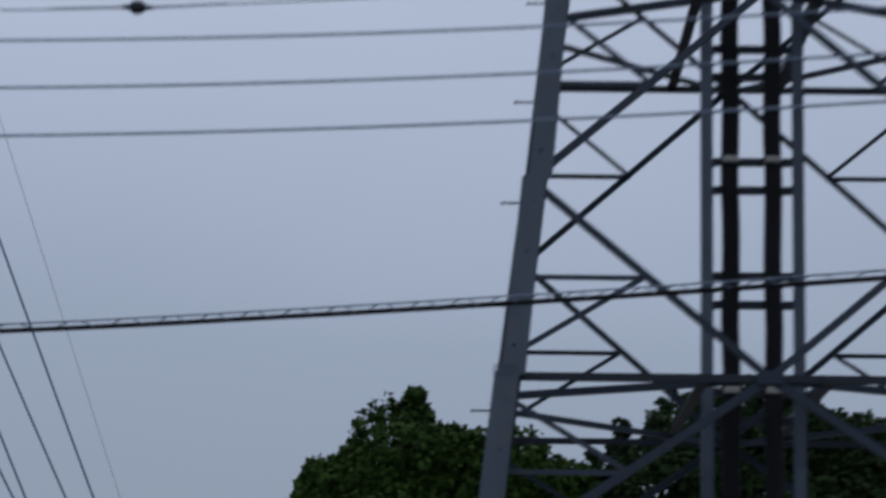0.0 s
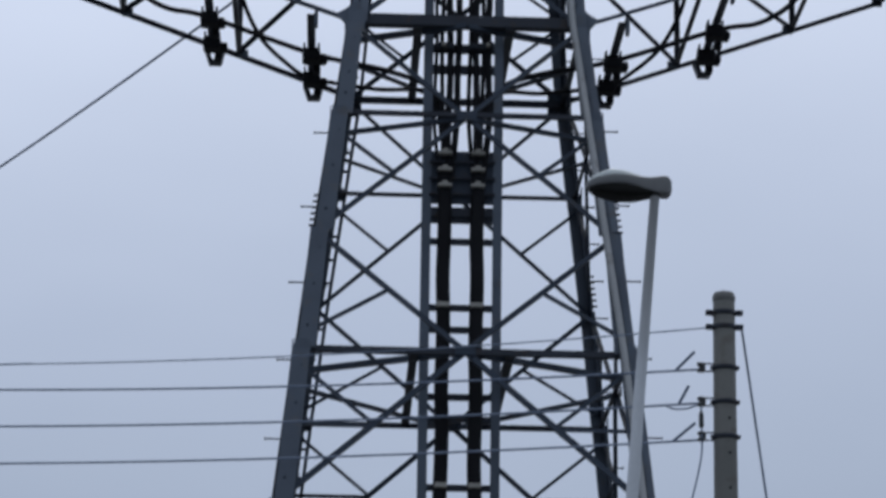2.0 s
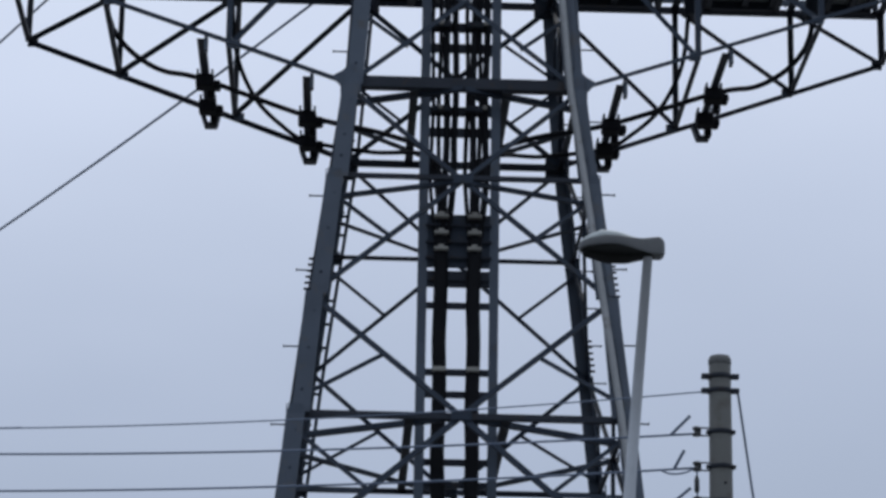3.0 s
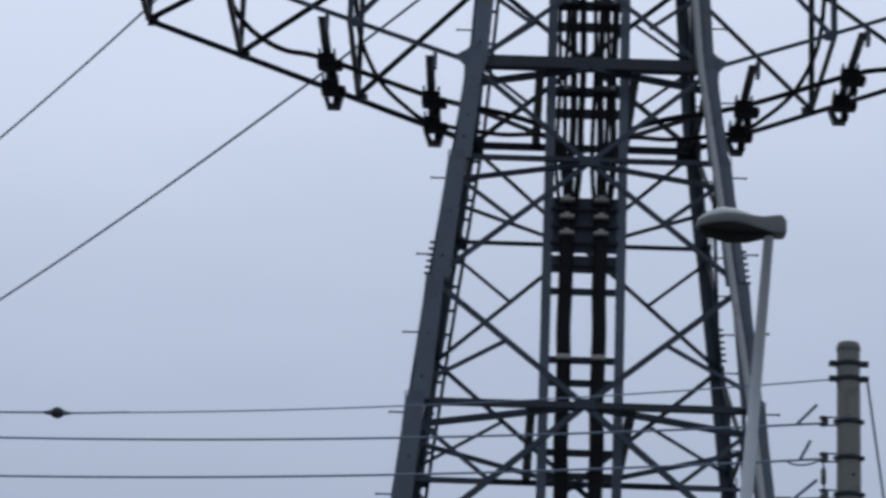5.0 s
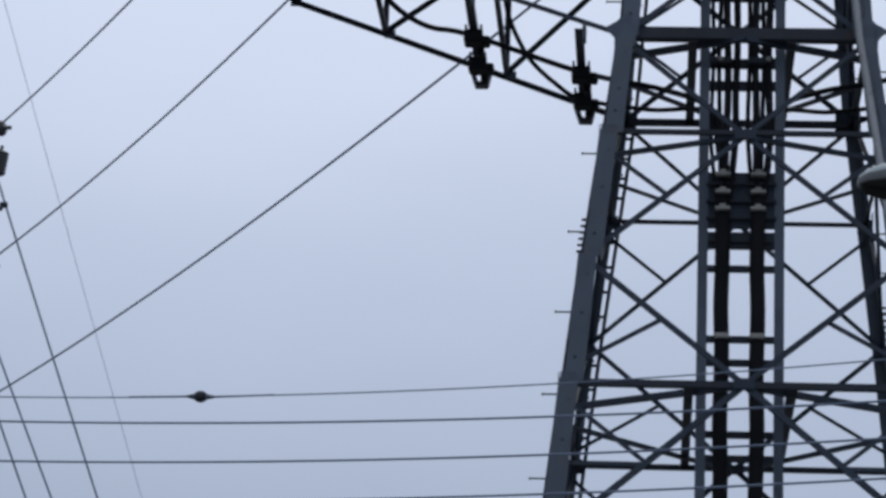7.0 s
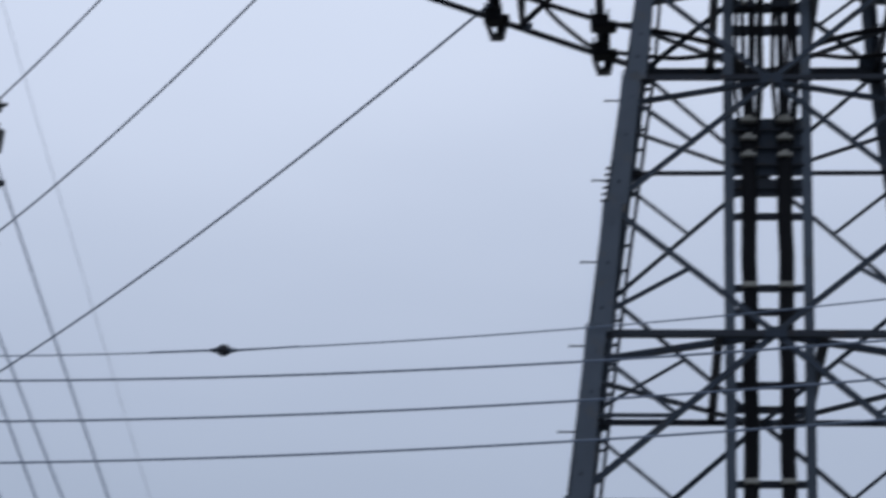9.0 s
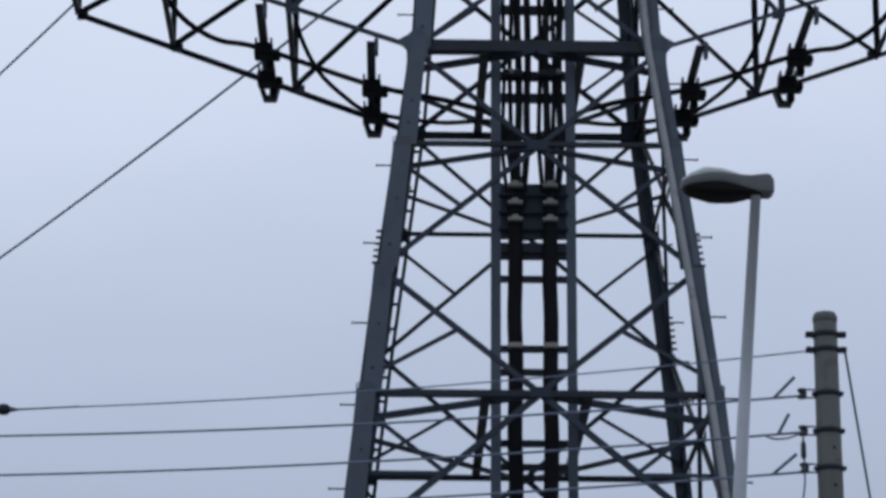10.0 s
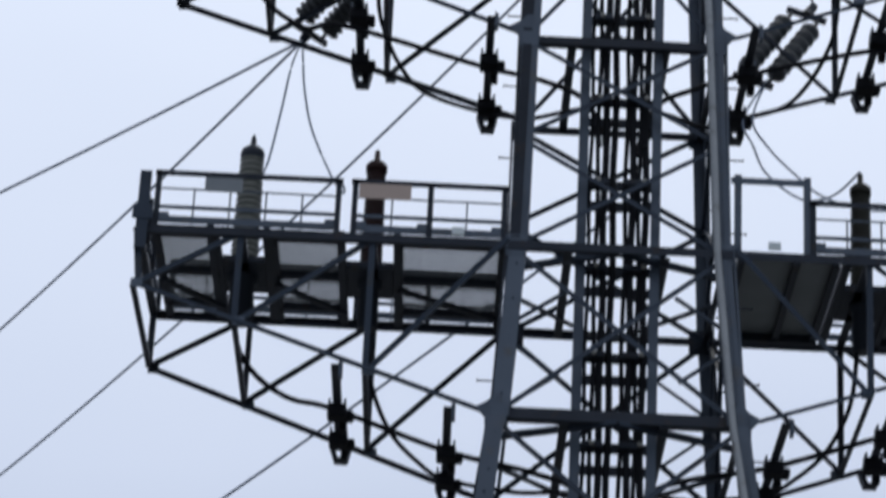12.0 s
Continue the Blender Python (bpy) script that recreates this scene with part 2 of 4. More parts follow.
# legs, in spliced lengths, with cover strips and step bolts
STEPS = [0.0, 3.0, 6.72, 8.73, 10.77, 12.39, 14.06, 15.42, 17.8, 20.85, 24.0, 27.0]
for corner, (sx, sy) in enumerate([(-1, -1), (1, -1), (1, 1), (-1, 1)]):
    X, Y, w, t = Vector((-sx, 0, 0)), Vector((0, -sy, 0)), 0.195, 0.022
    ring = [Vector(), X * w, X * w + Y * t, X * t + Y * t, X * t + Y * w, Y * w]
    leg = new("leg")
    leg.parent = tower
    # each length is a little stouter than the one spliced on above it; the back left leg is a pair of slim angles
    wide = 1.33 if sy < 0 else 0.62 if sx < 0 else 1.0
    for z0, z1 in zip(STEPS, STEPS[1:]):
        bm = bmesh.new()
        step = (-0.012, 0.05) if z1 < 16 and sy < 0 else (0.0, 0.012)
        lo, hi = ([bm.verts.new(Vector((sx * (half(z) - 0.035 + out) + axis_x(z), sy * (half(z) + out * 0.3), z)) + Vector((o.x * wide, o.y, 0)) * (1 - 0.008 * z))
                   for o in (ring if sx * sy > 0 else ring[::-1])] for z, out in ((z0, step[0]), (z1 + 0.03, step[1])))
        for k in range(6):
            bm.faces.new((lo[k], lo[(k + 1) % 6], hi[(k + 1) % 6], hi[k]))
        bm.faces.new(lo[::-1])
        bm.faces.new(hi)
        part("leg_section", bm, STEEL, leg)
    if sx < 0 < sy:
        for z0, z1 in zip(STEPS[1:10], STEPS[2:11]):
            bm = bmesh.new()
            p, q = (Vector((0.215 - half(z) + axis_x(z), half(z) - 0.04, z)) for z in (z0, z1))
            angle_bar(bm, p, q, 0.05, 0.01, (0, -1, 0), 1)
            for i in range(1, 5):
                m = p.lerp(q, i / 5)
                block(bm, m - Vector((0.05, 0, 0)), (0.09, 0.02, 0.04))
            part("twin_angle", bm, STEEL_BRACE, leg)
    for z0, z1 in zip(STEPS[1:10], STEPS[2:11]):
        bm = bmesh.new()
        p = Vector((sx * (half(z0) - 0.035) + axis_x(z0), sy * (half(z0) - 0.09), z0 + 0.05))
        q = Vector((sx * (half(z1) - 0.012 + (0.03 if z1 > 16 else 0.0)) + axis_x(z1), sy * (half(z1) - 0.09), z1))
        box_bar(bm, p, q, 0.175, 0.03, (sx, 0, 0))
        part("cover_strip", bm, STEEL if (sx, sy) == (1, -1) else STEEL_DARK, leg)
        if (sx, sy) == (-1, -1) and z0 > 17:
            bm = bmesh.new()
            box_bar(bm, (-half(z0) + 0.09 + axis_x(z0), -half(z0) - 0.012, z0 + 0.1), (-half(z1) + 0.09 + axis_x(z1), -half(z1) - 0.012, z1 - 0.1), 0.12, 0.014, (0, -1, 0))
            part("cover_strip", bm, STEEL_DARK, leg)
        if (sx, sy) == (1, -1):
            bm = bmesh.new()
            box_bar(bm, (half(z0) - 0.075 + axis_x(z0), -half(z0) - 0.008, z0 + 0.05), (half(z1) - 0.065 + axis_x(z1), -half(z1) - 0.008, z1 - 0.02), 0.07, 0.012, (0, -1, 0))
            part("cover_strip", bm, STEEL, leg)
        for zz in (z1 - 0.75, z1 - 0.25, z1 + 0.3):
            bm = bmesh.new()
            lathe(bm, [(0.019, 0), (0.019, 0.014), (0.01, 0.018)], Matrix.Translation((sx * (half(zz) - 0.14) + axis_x(zz), sy * (half(zz) - 0.004), zz)) @ Euler((radians(-90 * sy), 0, 0)).to_matrix().to_4x4(), 6)
            part("bolt", bm, STEEL_BRACE, leg)
    if (sx, sy) == (1, -1):
        bm = bmesh.new()
        tube(bm, [(half(z) - (0.2 if z > 11 else 0.17) + axis_x(z), -half(z) - 0.055, z) for z in STEPS[2:]], 0.048, 10)
        part("conduit", bm, CONDUIT, leg, "pale zinc conduit along the leg")
    z = 5.30 + (0.12 if sx > 0 else 0.0)
    while z < 22 and not sx < 0 < sy:
        bm = bmesh.new()
        p = Vector((sx * (half(z) - 0.05) + axis_x(z), sy * (half(z) - 0.06), z))
        tube(bm, [p, p + Vector((sx * 0.23, 0, 0.0))], 0.011, 6)
        tube(bm, [p + Vector((sx * 0.225, 0, 0)), p + Vector((sx * 0.24, 0, 0))], 0.02, 6)
        part("step_bolt", bm, STEEL_DARK, leg)
        z += 1.06 if sy < 0 else 0.53
    for k in range(6):
        bm = bmesh.new()
        z = 12.47 + 0.085 * k
        p = Vector((sx * (half(z) - 0.03), sy * (half(z) - 0.1), z))
        tube(bm, [p, p + Vector((sx * 0.08, 0, 0))], 0.018, 6)
        part("splice_bolt", bm, STEEL_DARK, leg)

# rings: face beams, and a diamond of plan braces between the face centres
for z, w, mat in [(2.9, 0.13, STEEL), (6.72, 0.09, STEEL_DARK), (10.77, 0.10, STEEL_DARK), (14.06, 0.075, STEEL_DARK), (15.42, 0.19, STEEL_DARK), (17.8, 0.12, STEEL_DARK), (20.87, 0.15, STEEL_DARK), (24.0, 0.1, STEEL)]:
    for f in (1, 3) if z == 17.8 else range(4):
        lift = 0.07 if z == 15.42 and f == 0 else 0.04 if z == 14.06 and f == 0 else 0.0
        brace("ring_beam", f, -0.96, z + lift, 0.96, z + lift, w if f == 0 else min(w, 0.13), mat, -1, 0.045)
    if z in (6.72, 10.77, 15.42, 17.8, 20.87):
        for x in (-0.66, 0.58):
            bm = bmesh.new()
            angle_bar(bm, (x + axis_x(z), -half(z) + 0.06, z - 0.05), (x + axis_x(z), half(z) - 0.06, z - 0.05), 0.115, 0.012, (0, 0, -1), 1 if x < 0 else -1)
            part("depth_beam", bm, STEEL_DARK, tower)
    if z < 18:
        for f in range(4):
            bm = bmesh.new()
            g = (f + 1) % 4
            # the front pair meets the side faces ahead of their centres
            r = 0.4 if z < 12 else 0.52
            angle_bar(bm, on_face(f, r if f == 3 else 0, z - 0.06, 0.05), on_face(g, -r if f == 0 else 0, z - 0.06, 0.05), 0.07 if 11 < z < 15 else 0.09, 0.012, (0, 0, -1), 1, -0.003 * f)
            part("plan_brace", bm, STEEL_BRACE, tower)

# diamond bracing below the first arm: centre node, leg node, centre node
for f in range(4):
    flip = [(-1, 1), (1, -1)]
    for s, side in flip:
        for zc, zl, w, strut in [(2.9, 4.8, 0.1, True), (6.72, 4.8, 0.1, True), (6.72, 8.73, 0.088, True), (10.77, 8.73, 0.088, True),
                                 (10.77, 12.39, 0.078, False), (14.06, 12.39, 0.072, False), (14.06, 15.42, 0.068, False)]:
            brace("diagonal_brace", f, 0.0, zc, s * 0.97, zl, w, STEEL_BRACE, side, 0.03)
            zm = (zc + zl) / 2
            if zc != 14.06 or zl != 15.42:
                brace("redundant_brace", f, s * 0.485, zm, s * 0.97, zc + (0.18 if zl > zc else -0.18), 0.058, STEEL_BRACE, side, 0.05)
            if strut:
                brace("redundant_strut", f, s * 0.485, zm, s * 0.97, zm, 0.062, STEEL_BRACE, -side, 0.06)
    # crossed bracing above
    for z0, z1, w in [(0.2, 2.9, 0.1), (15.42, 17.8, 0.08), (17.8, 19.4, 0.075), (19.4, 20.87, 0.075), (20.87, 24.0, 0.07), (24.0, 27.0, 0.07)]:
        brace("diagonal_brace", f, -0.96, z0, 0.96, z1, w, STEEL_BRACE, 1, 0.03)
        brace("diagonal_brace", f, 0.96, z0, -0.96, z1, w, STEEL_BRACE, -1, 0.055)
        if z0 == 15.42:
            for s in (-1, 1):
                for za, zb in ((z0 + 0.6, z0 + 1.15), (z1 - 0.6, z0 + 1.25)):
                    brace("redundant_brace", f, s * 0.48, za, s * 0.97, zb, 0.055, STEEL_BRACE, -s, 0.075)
# gusset plates where beams and arms meet the legs
for z in (6.72, 10.77, 14.06, 15.42, 17.8, 20.87):
    for f in range(4):
        for s in (-1, 1):
            bm = bmesh.new()
            p = on_face(f, s * (1 - 0.1 / half(z)), z, -0.012)
            size = 0.3 if z > 15 else 0.2
            d = (0.012, size * 0.9, size) if f % 2 else (size * 0.9, 0.012, size)
            block(bm, p, d, 0.0)
            part("gusset_plate", bm, STEEL, tower)
        if z < 15:
            bm = bmesh.new()
            d = (0.01, 0.26, 0.13) if f % 2 else (0.26, 0.01, 0.13)
            block(bm, on_face(f, 0, z, 0.0), d)
            part("gusset_plate", bm, STEEL_BRACE, tower)

# stout junction plates on the back legs at the platform and first arm
for sx in (-1, 1):
    for z in ((17.8,) if sx < 0 else (15.42, 17.8)):
        bm = bmesh.new()
        block(bm, (sx * (half(z) - 0.14) + axis_x(z), half(z) - 0.03, z - 0.02), (0.34, 0.05, 0.34), 0.02)
        block(bm, (sx * (half(z) - 0.04) + axis_x(z), half(z) - 0.2, z - 0.02), (0.04, 0.4, 0.3), 0.015)
        part("junction_plate", bm, STEEL_DARK, tower)
    # pointed bracket that takes the front chord of the arm
    for z in (15.45, 20.95):
        bm = bmesh.new()
        p = Vector((sx * (half(z) - 0.08) + axis_x(z), -half(z) - 0.02, z))
        ring = [Vector((0, 0, -0.2)), Vector((sx * 0.1, 0, -0.1)), Vector((sx * 0.24, 0, 0.06)), Vector((sx * 0.1, 0, 0.14)), Vector((0, 0, 0.24)), Vector((-sx * 0.08, 0, 0.24)), Vector((-sx * 0.08, 0, -0.2))]
        prism(bm, ring if sx < 0 else ring[::-1], p, p + Vector((0, 0.014, 0)))
        part("arm_bracket", bm, STEEL, tower)

# ---- crossarms: sloping bottom chords, level top frame, posts and diagonals ----
def crossarm(sx, z_root, z_top, reach, nodes, rise, root_half):
    arm = new("crossarm")
    arm.parent = tower
    cx = axis_x(z_root)

    def bottom(x):
        return z_root + (abs(x) - root_half) / (reach - root_half) * rise

    for sy in (-1, 1):
        y_of = lambda x: sy * (root_half + (1.42 - root_half) * min(1, (abs(x) - root_half) / 1.2))
        n = (0, sy, 0)
        P = lambda x, z: Vector((sx * x + cx, y_of(x), z))
        # back face takes the darker steel: its shade is put into the colour
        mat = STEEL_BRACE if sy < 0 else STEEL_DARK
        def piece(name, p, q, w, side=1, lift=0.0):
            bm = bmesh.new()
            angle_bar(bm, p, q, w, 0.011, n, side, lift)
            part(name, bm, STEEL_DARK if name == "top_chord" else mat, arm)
        piece("bottom_chord", P(root_half, z_root), P(reach - (0.08 if sy < 0 else 0.0), bottom(reach)), 0.054 if sy < 0 else 0.07)
        if z_top < 20:
            # the platform's edge beams run straight through past the legs
            piece("top_chord", Vector((cx, sy * 1.47, z_top - 0.015)), Vector((sx * (reach + 0.02) + cx, sy * 1.44, z_top - 0.015)), 0.115)
        else:
            piece("top_chord", P(root_half - 0.3, z_top), P(reach + 0.02, z_top), 0.11)
        xs = nodes + [half(z_top) + 0.02]
        for i, x in enumerate(nodes):
            piece("post", P(x - (0.08 if sy < 0 and i == 0 else 0.0), bottom(x)), P(x, z_top), 0.08 if i else 0.09, 1, -0.012)
            piece("arm_brace", P(x, bottom(x)), P(xs[i + 1], z_top), 0.068, -1, -0.022)
    for x in nodes:
        zb = bottom(x)
        for z, w in ((zb, 0.07), (z_top - 0.02, 0.11)):
            bm = bmesh.new()
            angle_bar(bm, (sx * x + cx, -1.4, z), (sx * x + cx, 1.4, z), w, 0.011, (0, 0, -1))
            part("cross_bar", bm, STEEL_DARK, arm)
        for sy in (-1, 1):
            bm = bmesh.new()
            block(bm, (sx * (x - 0.06) + cx, sy * 1.45, zb), (0.15, 0.012, 0.12))
            part("gusset_plate", bm, STEEL, arm)
    return arm, bottom


NODES = [6.16, 4.84, 3.16]
arms = {}
for sx in (-1, 1):
    arms[sx] = crossarm(sx, 15.45, 17.82, 6.16, NODES, 1.58, 1.62)
    arms[sx, "upper"] = crossarm(sx, 20.95, 23.3, 6.2, NODES, 1.68, 1.26)


# ---- cleat beams that carry the cables along the arms ----
def cleat_beam(sx, x, z, cx, front=0.0):
    ob = thing("cable_cleat", "dark steel cleat beam hung under the crossarm, clamping black cables", "cable cleat", "cable cleats", at=(sx * x + cx, 0, z))
    bm = bmesh.new()
    angle_bar(bm, (0, -1.45, -0.05), (0, 1.62, -0.05), 0.11, 0.012, (0, 0, -1))
    part("beam", bm, STEEL_DARK, ob)
    for y in (front, 1.02):
        bm = bmesh.new()
        block(bm, (0.0, y, -0.13), (0.25, 0.3, 0.18), 0.035)
        block(bm, (0.13, y + 0.07, -0.15), (0.18, 0.22, 0.12), 0.035)
        block(bm, (0.08, y + 0.28, -0.2), (0.1, 0.16, 0.16), 0.02)
        clamp = part("clamp", bm, RUBBER, ob)
        for dx in (-0.1, 0.1):
            bm = bmesh.new()
            block(bm, (dx, y, -0.01), (0.03, 0.26, 0.07), 0.006)
            part("clamp_arm", bm, STEEL, clamp)
    bm = bmesh.new()
    for dx in (-0.1, 0.14):
        box_bar(bm, (dx, 1.5, -0.04), (0.02 + dx * 0.55, 1.5, -0.23), 0.2, 0.06, (1, 0, 0))
    block(bm, (0.03, 1.5, -0.235), (0.18, 0.2, 0.05), 0.008)
    part("end_bracket", bm, STEEL_DARK, ob)
    bm = bmesh.new()
    block(bm, (0.07, -1.4, -0.1), (0.05, 0.16, 0.2), 0.01)
    part("hanger", bm, STEEL, ob)
    return ob


for sx in (-1, 1):
    for x in (2.1, 3.53):
        cleat_beam(sx, x, arms[sx][1](x) - 0.02, axis_x(15.4))
        xu = x if x > 3 else x - 0.36
        cleat_beam(sx, xu, arms[sx, "upper"][1](xu) + 0.02, axis_x(20.9), -0.3)


def cable(name, pts, r, mat, label, category, group="", smooth=True, n=8, sides=8):
    bm = bmesh.new()
    tube(bm, spline(pts, n) if smooth else pts, r, sides)
    ob = part(name, bm, mat, None)
    return tagged(ob, label, category, group)


for sx in (-1, 1):
    for cx, low, top in ((0.0, 15.45, 17.3), (-0.18, 20.9, 22.9)):
        fy, fx = (-0.3, 1.74) if low > 20 else (0.0, 2.1)
        cable("power_cable", [(sx * 4.87 + cx, 0.0, top), (sx * 4.93 + cx, 0.0, low + 1.6), (sx * 4.83 + cx, 0.0, low + 1.27), (sx * 4.63 + cx, 0.0, low + 1.0), (sx * 4.38 + cx, 0.0, low + 0.8), (sx * 4.08 + cx, 0.0, low + 0.66), (sx * 3.56 + cx, fy, low + 0.56), (sx * fx + cx, fy, low + 0.06), (sx * 1.0, fy - 0.2, low - 0.25), (sx * 0.45, -0.9, low - 0.75), (sx * 0.3, -1.15, low - 1.5)],
              0.038, RUBBER, "thick black power cable bending from the sealing end to the riser", "cable", "power cables")
        cable("power_cable", [(sx * 3.2 + cx, 0.0, top), (sx * 3.15 + cx, 0.1, low + 1.2), (sx * 3.05 + cx, 0.3, low + 0.84), (sx * 2.82 + cx, 0.6, low + 0.48), (sx * 2.48 + cx, 0.85, low + 0.22), (sx * fx + cx, 1.0, low + 0.04), (sx * 1.2, 0.7, low - 0.2), (sx * 0.4, -0.6, low - 0.7), (sx * 0.2, -1.12, low - 1.6)],
              0.032, RUBBER, "thick black power cable bending from the sealing end to the riser", "cable", "power cables")

# ---- cable riser in the middle of the pylon ----
riser = thing("cable_riser", "steel riser frame with clamped black power cables up the pylon", "cable riser", at=(-0.04, -1.12, 0))
for x in (-0.46, 0.49):
    for z0, z1 in ((0.0, 6.0), (6.0, 12.0), (12.0, 18.0), (18.0, 24.0)):
        bm = bmesh.new()
        angle_bar(bm, (x, 0, z0), (x, 0, z1), 0.125, 0.012, (0, -1, 0), 1 if x < 0 else -1)
        part("rail", bm, STEEL, riser)
z = 1.94
k = 0
while z < 23.5:
    if not 13.2 < z < 14.2:
        for dz in (0.0, -0.3):
            bm = bmesh.new()
            box_bar(bm, (-0.42, 0.06, z + dz), (0.45, 0.06, z + dz), 0.05, 0.085 if z < 15 else 0.125)
            part("rung", bm, STEEL_DARK, riser)
        if z < 13:
            if k % 2 == 0:
                for x in (-0.22, 0.22):
                    bm = bmesh.new()
                    block(bm, (x, -0.1, z), (0.17, 0.1, 0.07), 0.015)
                    part("cable_clamp", bm, BRASS, riser, "pale metal clamp")
        else:
            for x in (-0.24, 0.2):
                bm = bmesh.new()
                block(bm, (x, -0.05, z), (0.24, 0.1, 0.09), 0.015)
                part("cable_clamp", bm, STEEL_DARK, riser)
                bm = bmesh.new()
                block(bm, (x + (0.14 if x > 0 else -0.02), -0.11, z + 0.01), (0.06, 0.05, 0.06), 0.015)
                part("clamp_bolt", bm, BRASS, riser, "pale metal clamp bolt")
    z += 1.21
    k += 1
for x in (-0.22, 0.22):
    bm = bmesh.new()
    pts = [(x + 0.009 * math.sin(2.1 * i + x * 9), -0.03, i * 0.5) for i in range(28)]
    tube(bm, spline(pts, 3), 0.094, 14)
    part("riser_pipe", bm, RUBBER, riser, "thick black sheathed cable")
for pipe, x, r in ((-0.22, -0.36, 0.026), (-0.22, -0.27, 0.03), (-0.22, -0.175, 0.046), (-0.22, -0.06, 0.044), (0.22, 0.1, 0.03), (0.22, 0.185, 0.046), (0.22, 0.275, 0.03), (0.22, 0.355, 0.046)):
    bm = bmesh.new()
    pts = [(pipe + (x - pipe) * 0.5, -0.03, 13.4)] + [(x + 0.012 * math.sin(1.7 * i + x * 40), 0.0 + 0.05 * (r < 0.03), 14.2 + i * 0.6) for i in range(17)]
    tube(bm, spline(pts, 3), r, 8)
    part("riser_cable", bm, RUBBER, riser, "slim black power cable")
bm = bmesh.new()
block(bm, (0.015, 0.05, 13.42), (0.86, 0.04, 0.74), 0.01)
part("backing_plate", bm, STEEL_BRACE, riser, "dark steel splitter plate")
bm = bmesh.new()
block(bm, (0.015, 0.03, 12.93), (0.86, 0.05, 0.14), 0.01)
part("backing_plate", bm, STEEL_DARK, riser)
for z in (13.26, 13.48, 13.71):
    bm = bmesh.new()
    box_bar(bm, (-0.42, -0.03, z - 0.09), (0.45, -0.03, z - 0.09), 0.05, 0.03)
    part("rung", bm, STEEL_DARK, riser)
    for x in (-0.22, 0.22):
        bm = bmesh.new()
        block(bm, (x, -0.13, z), (0.19, 0.1, 0.05), 0.015)
        block(bm, (x, -0.15, z + 0.03), (0.08, 0.06, 0.05), 0.012)
        part("cable_clamp", bm, BRASS, riser, "pale metal clamp")

# ---- platforms on the arms ----
ZP = 17.9
left_deck = thing("platform", "steel maintenance platform with open grating bays on the crossarm", "platform", at=(0, 0, ZP))
for x0, x1 in ((-5.93, -5.17), (-4.43, -3.56), (-2.82, -1.5)):
    bm = bmesh.new()
    n_bar = int((x1 - x0) / 0.032)
    for i in range(n_bar + 1):
        x = x0 + (x1 - x0) * i / n_bar
        box_bar(bm, (x, -1.25, 0), (x, 0.93, 0), 0.0145, 0.025)
    for i in range(22):
        y = -1.2 + 0.1 * i
        box_bar(bm, (x0, y, -0.004), (x1, y, -0.004), 0.012, 0.02)
    part("grating", bm, GRATING, left_deck, "pale open steel grating")
    for p, q in (((x0, -1.3), (x0, 1.42)), ((x1, -1.3), (x1, 1.42)), ((x0, -1.27), (x1, -1.27)), ((x0, 0.95), (x1, 0.95)), ((x0, -0.1), (x1, -0.1))):
        bm = bmesh.new()
        box_bar(bm, (*p, -0.07), (*q, -0.07), 0.1, 0.1)
        part("bay_frame", bm, STEEL_DARK, left_deck)
    bm = bmesh.new()
    box_bar(bm, (x0, 0.1, -0.13), (x1, 0.95, -0.13), 0.08, 0.06)
    part("bay_brace", bm, STEEL_DARK, left_deck)
right_deck = thing("platform", "steel maintenance platform with solid plate floor on the crossarm", "platform", at=(0, 0, ZP))
for x0, x1 in ((1.5, 2.82), (3.5, 4.6), (5.2, 6.0)):
    bm = bmesh.new()
    block(bm, ((x0 + x1) / 2, 0, 0), (x1 - x0, 2.5, 0.02))
    part("floor_plate", bm, PLATE, right_deck, "grey galvanised floor plate")
    for x in (x0 + 0.05, (x0 + x1) / 2 + 0.1, x1 - 0.05):
        bm = bmesh.new()
        box_bar(bm, (x, -1.25, -0.06), (x, 1.25, -0.06), 0.09, 0.09)
        part("joist", bm, STEEL_DARK, right_deck)
    bm = bmesh.new()
    box_bar(bm, (x0, 1.27, -0.07), (x1, 1.27, -0.07), 0.1, 0.12)
    part("joist", bm, STEEL_DARK, right_deck)
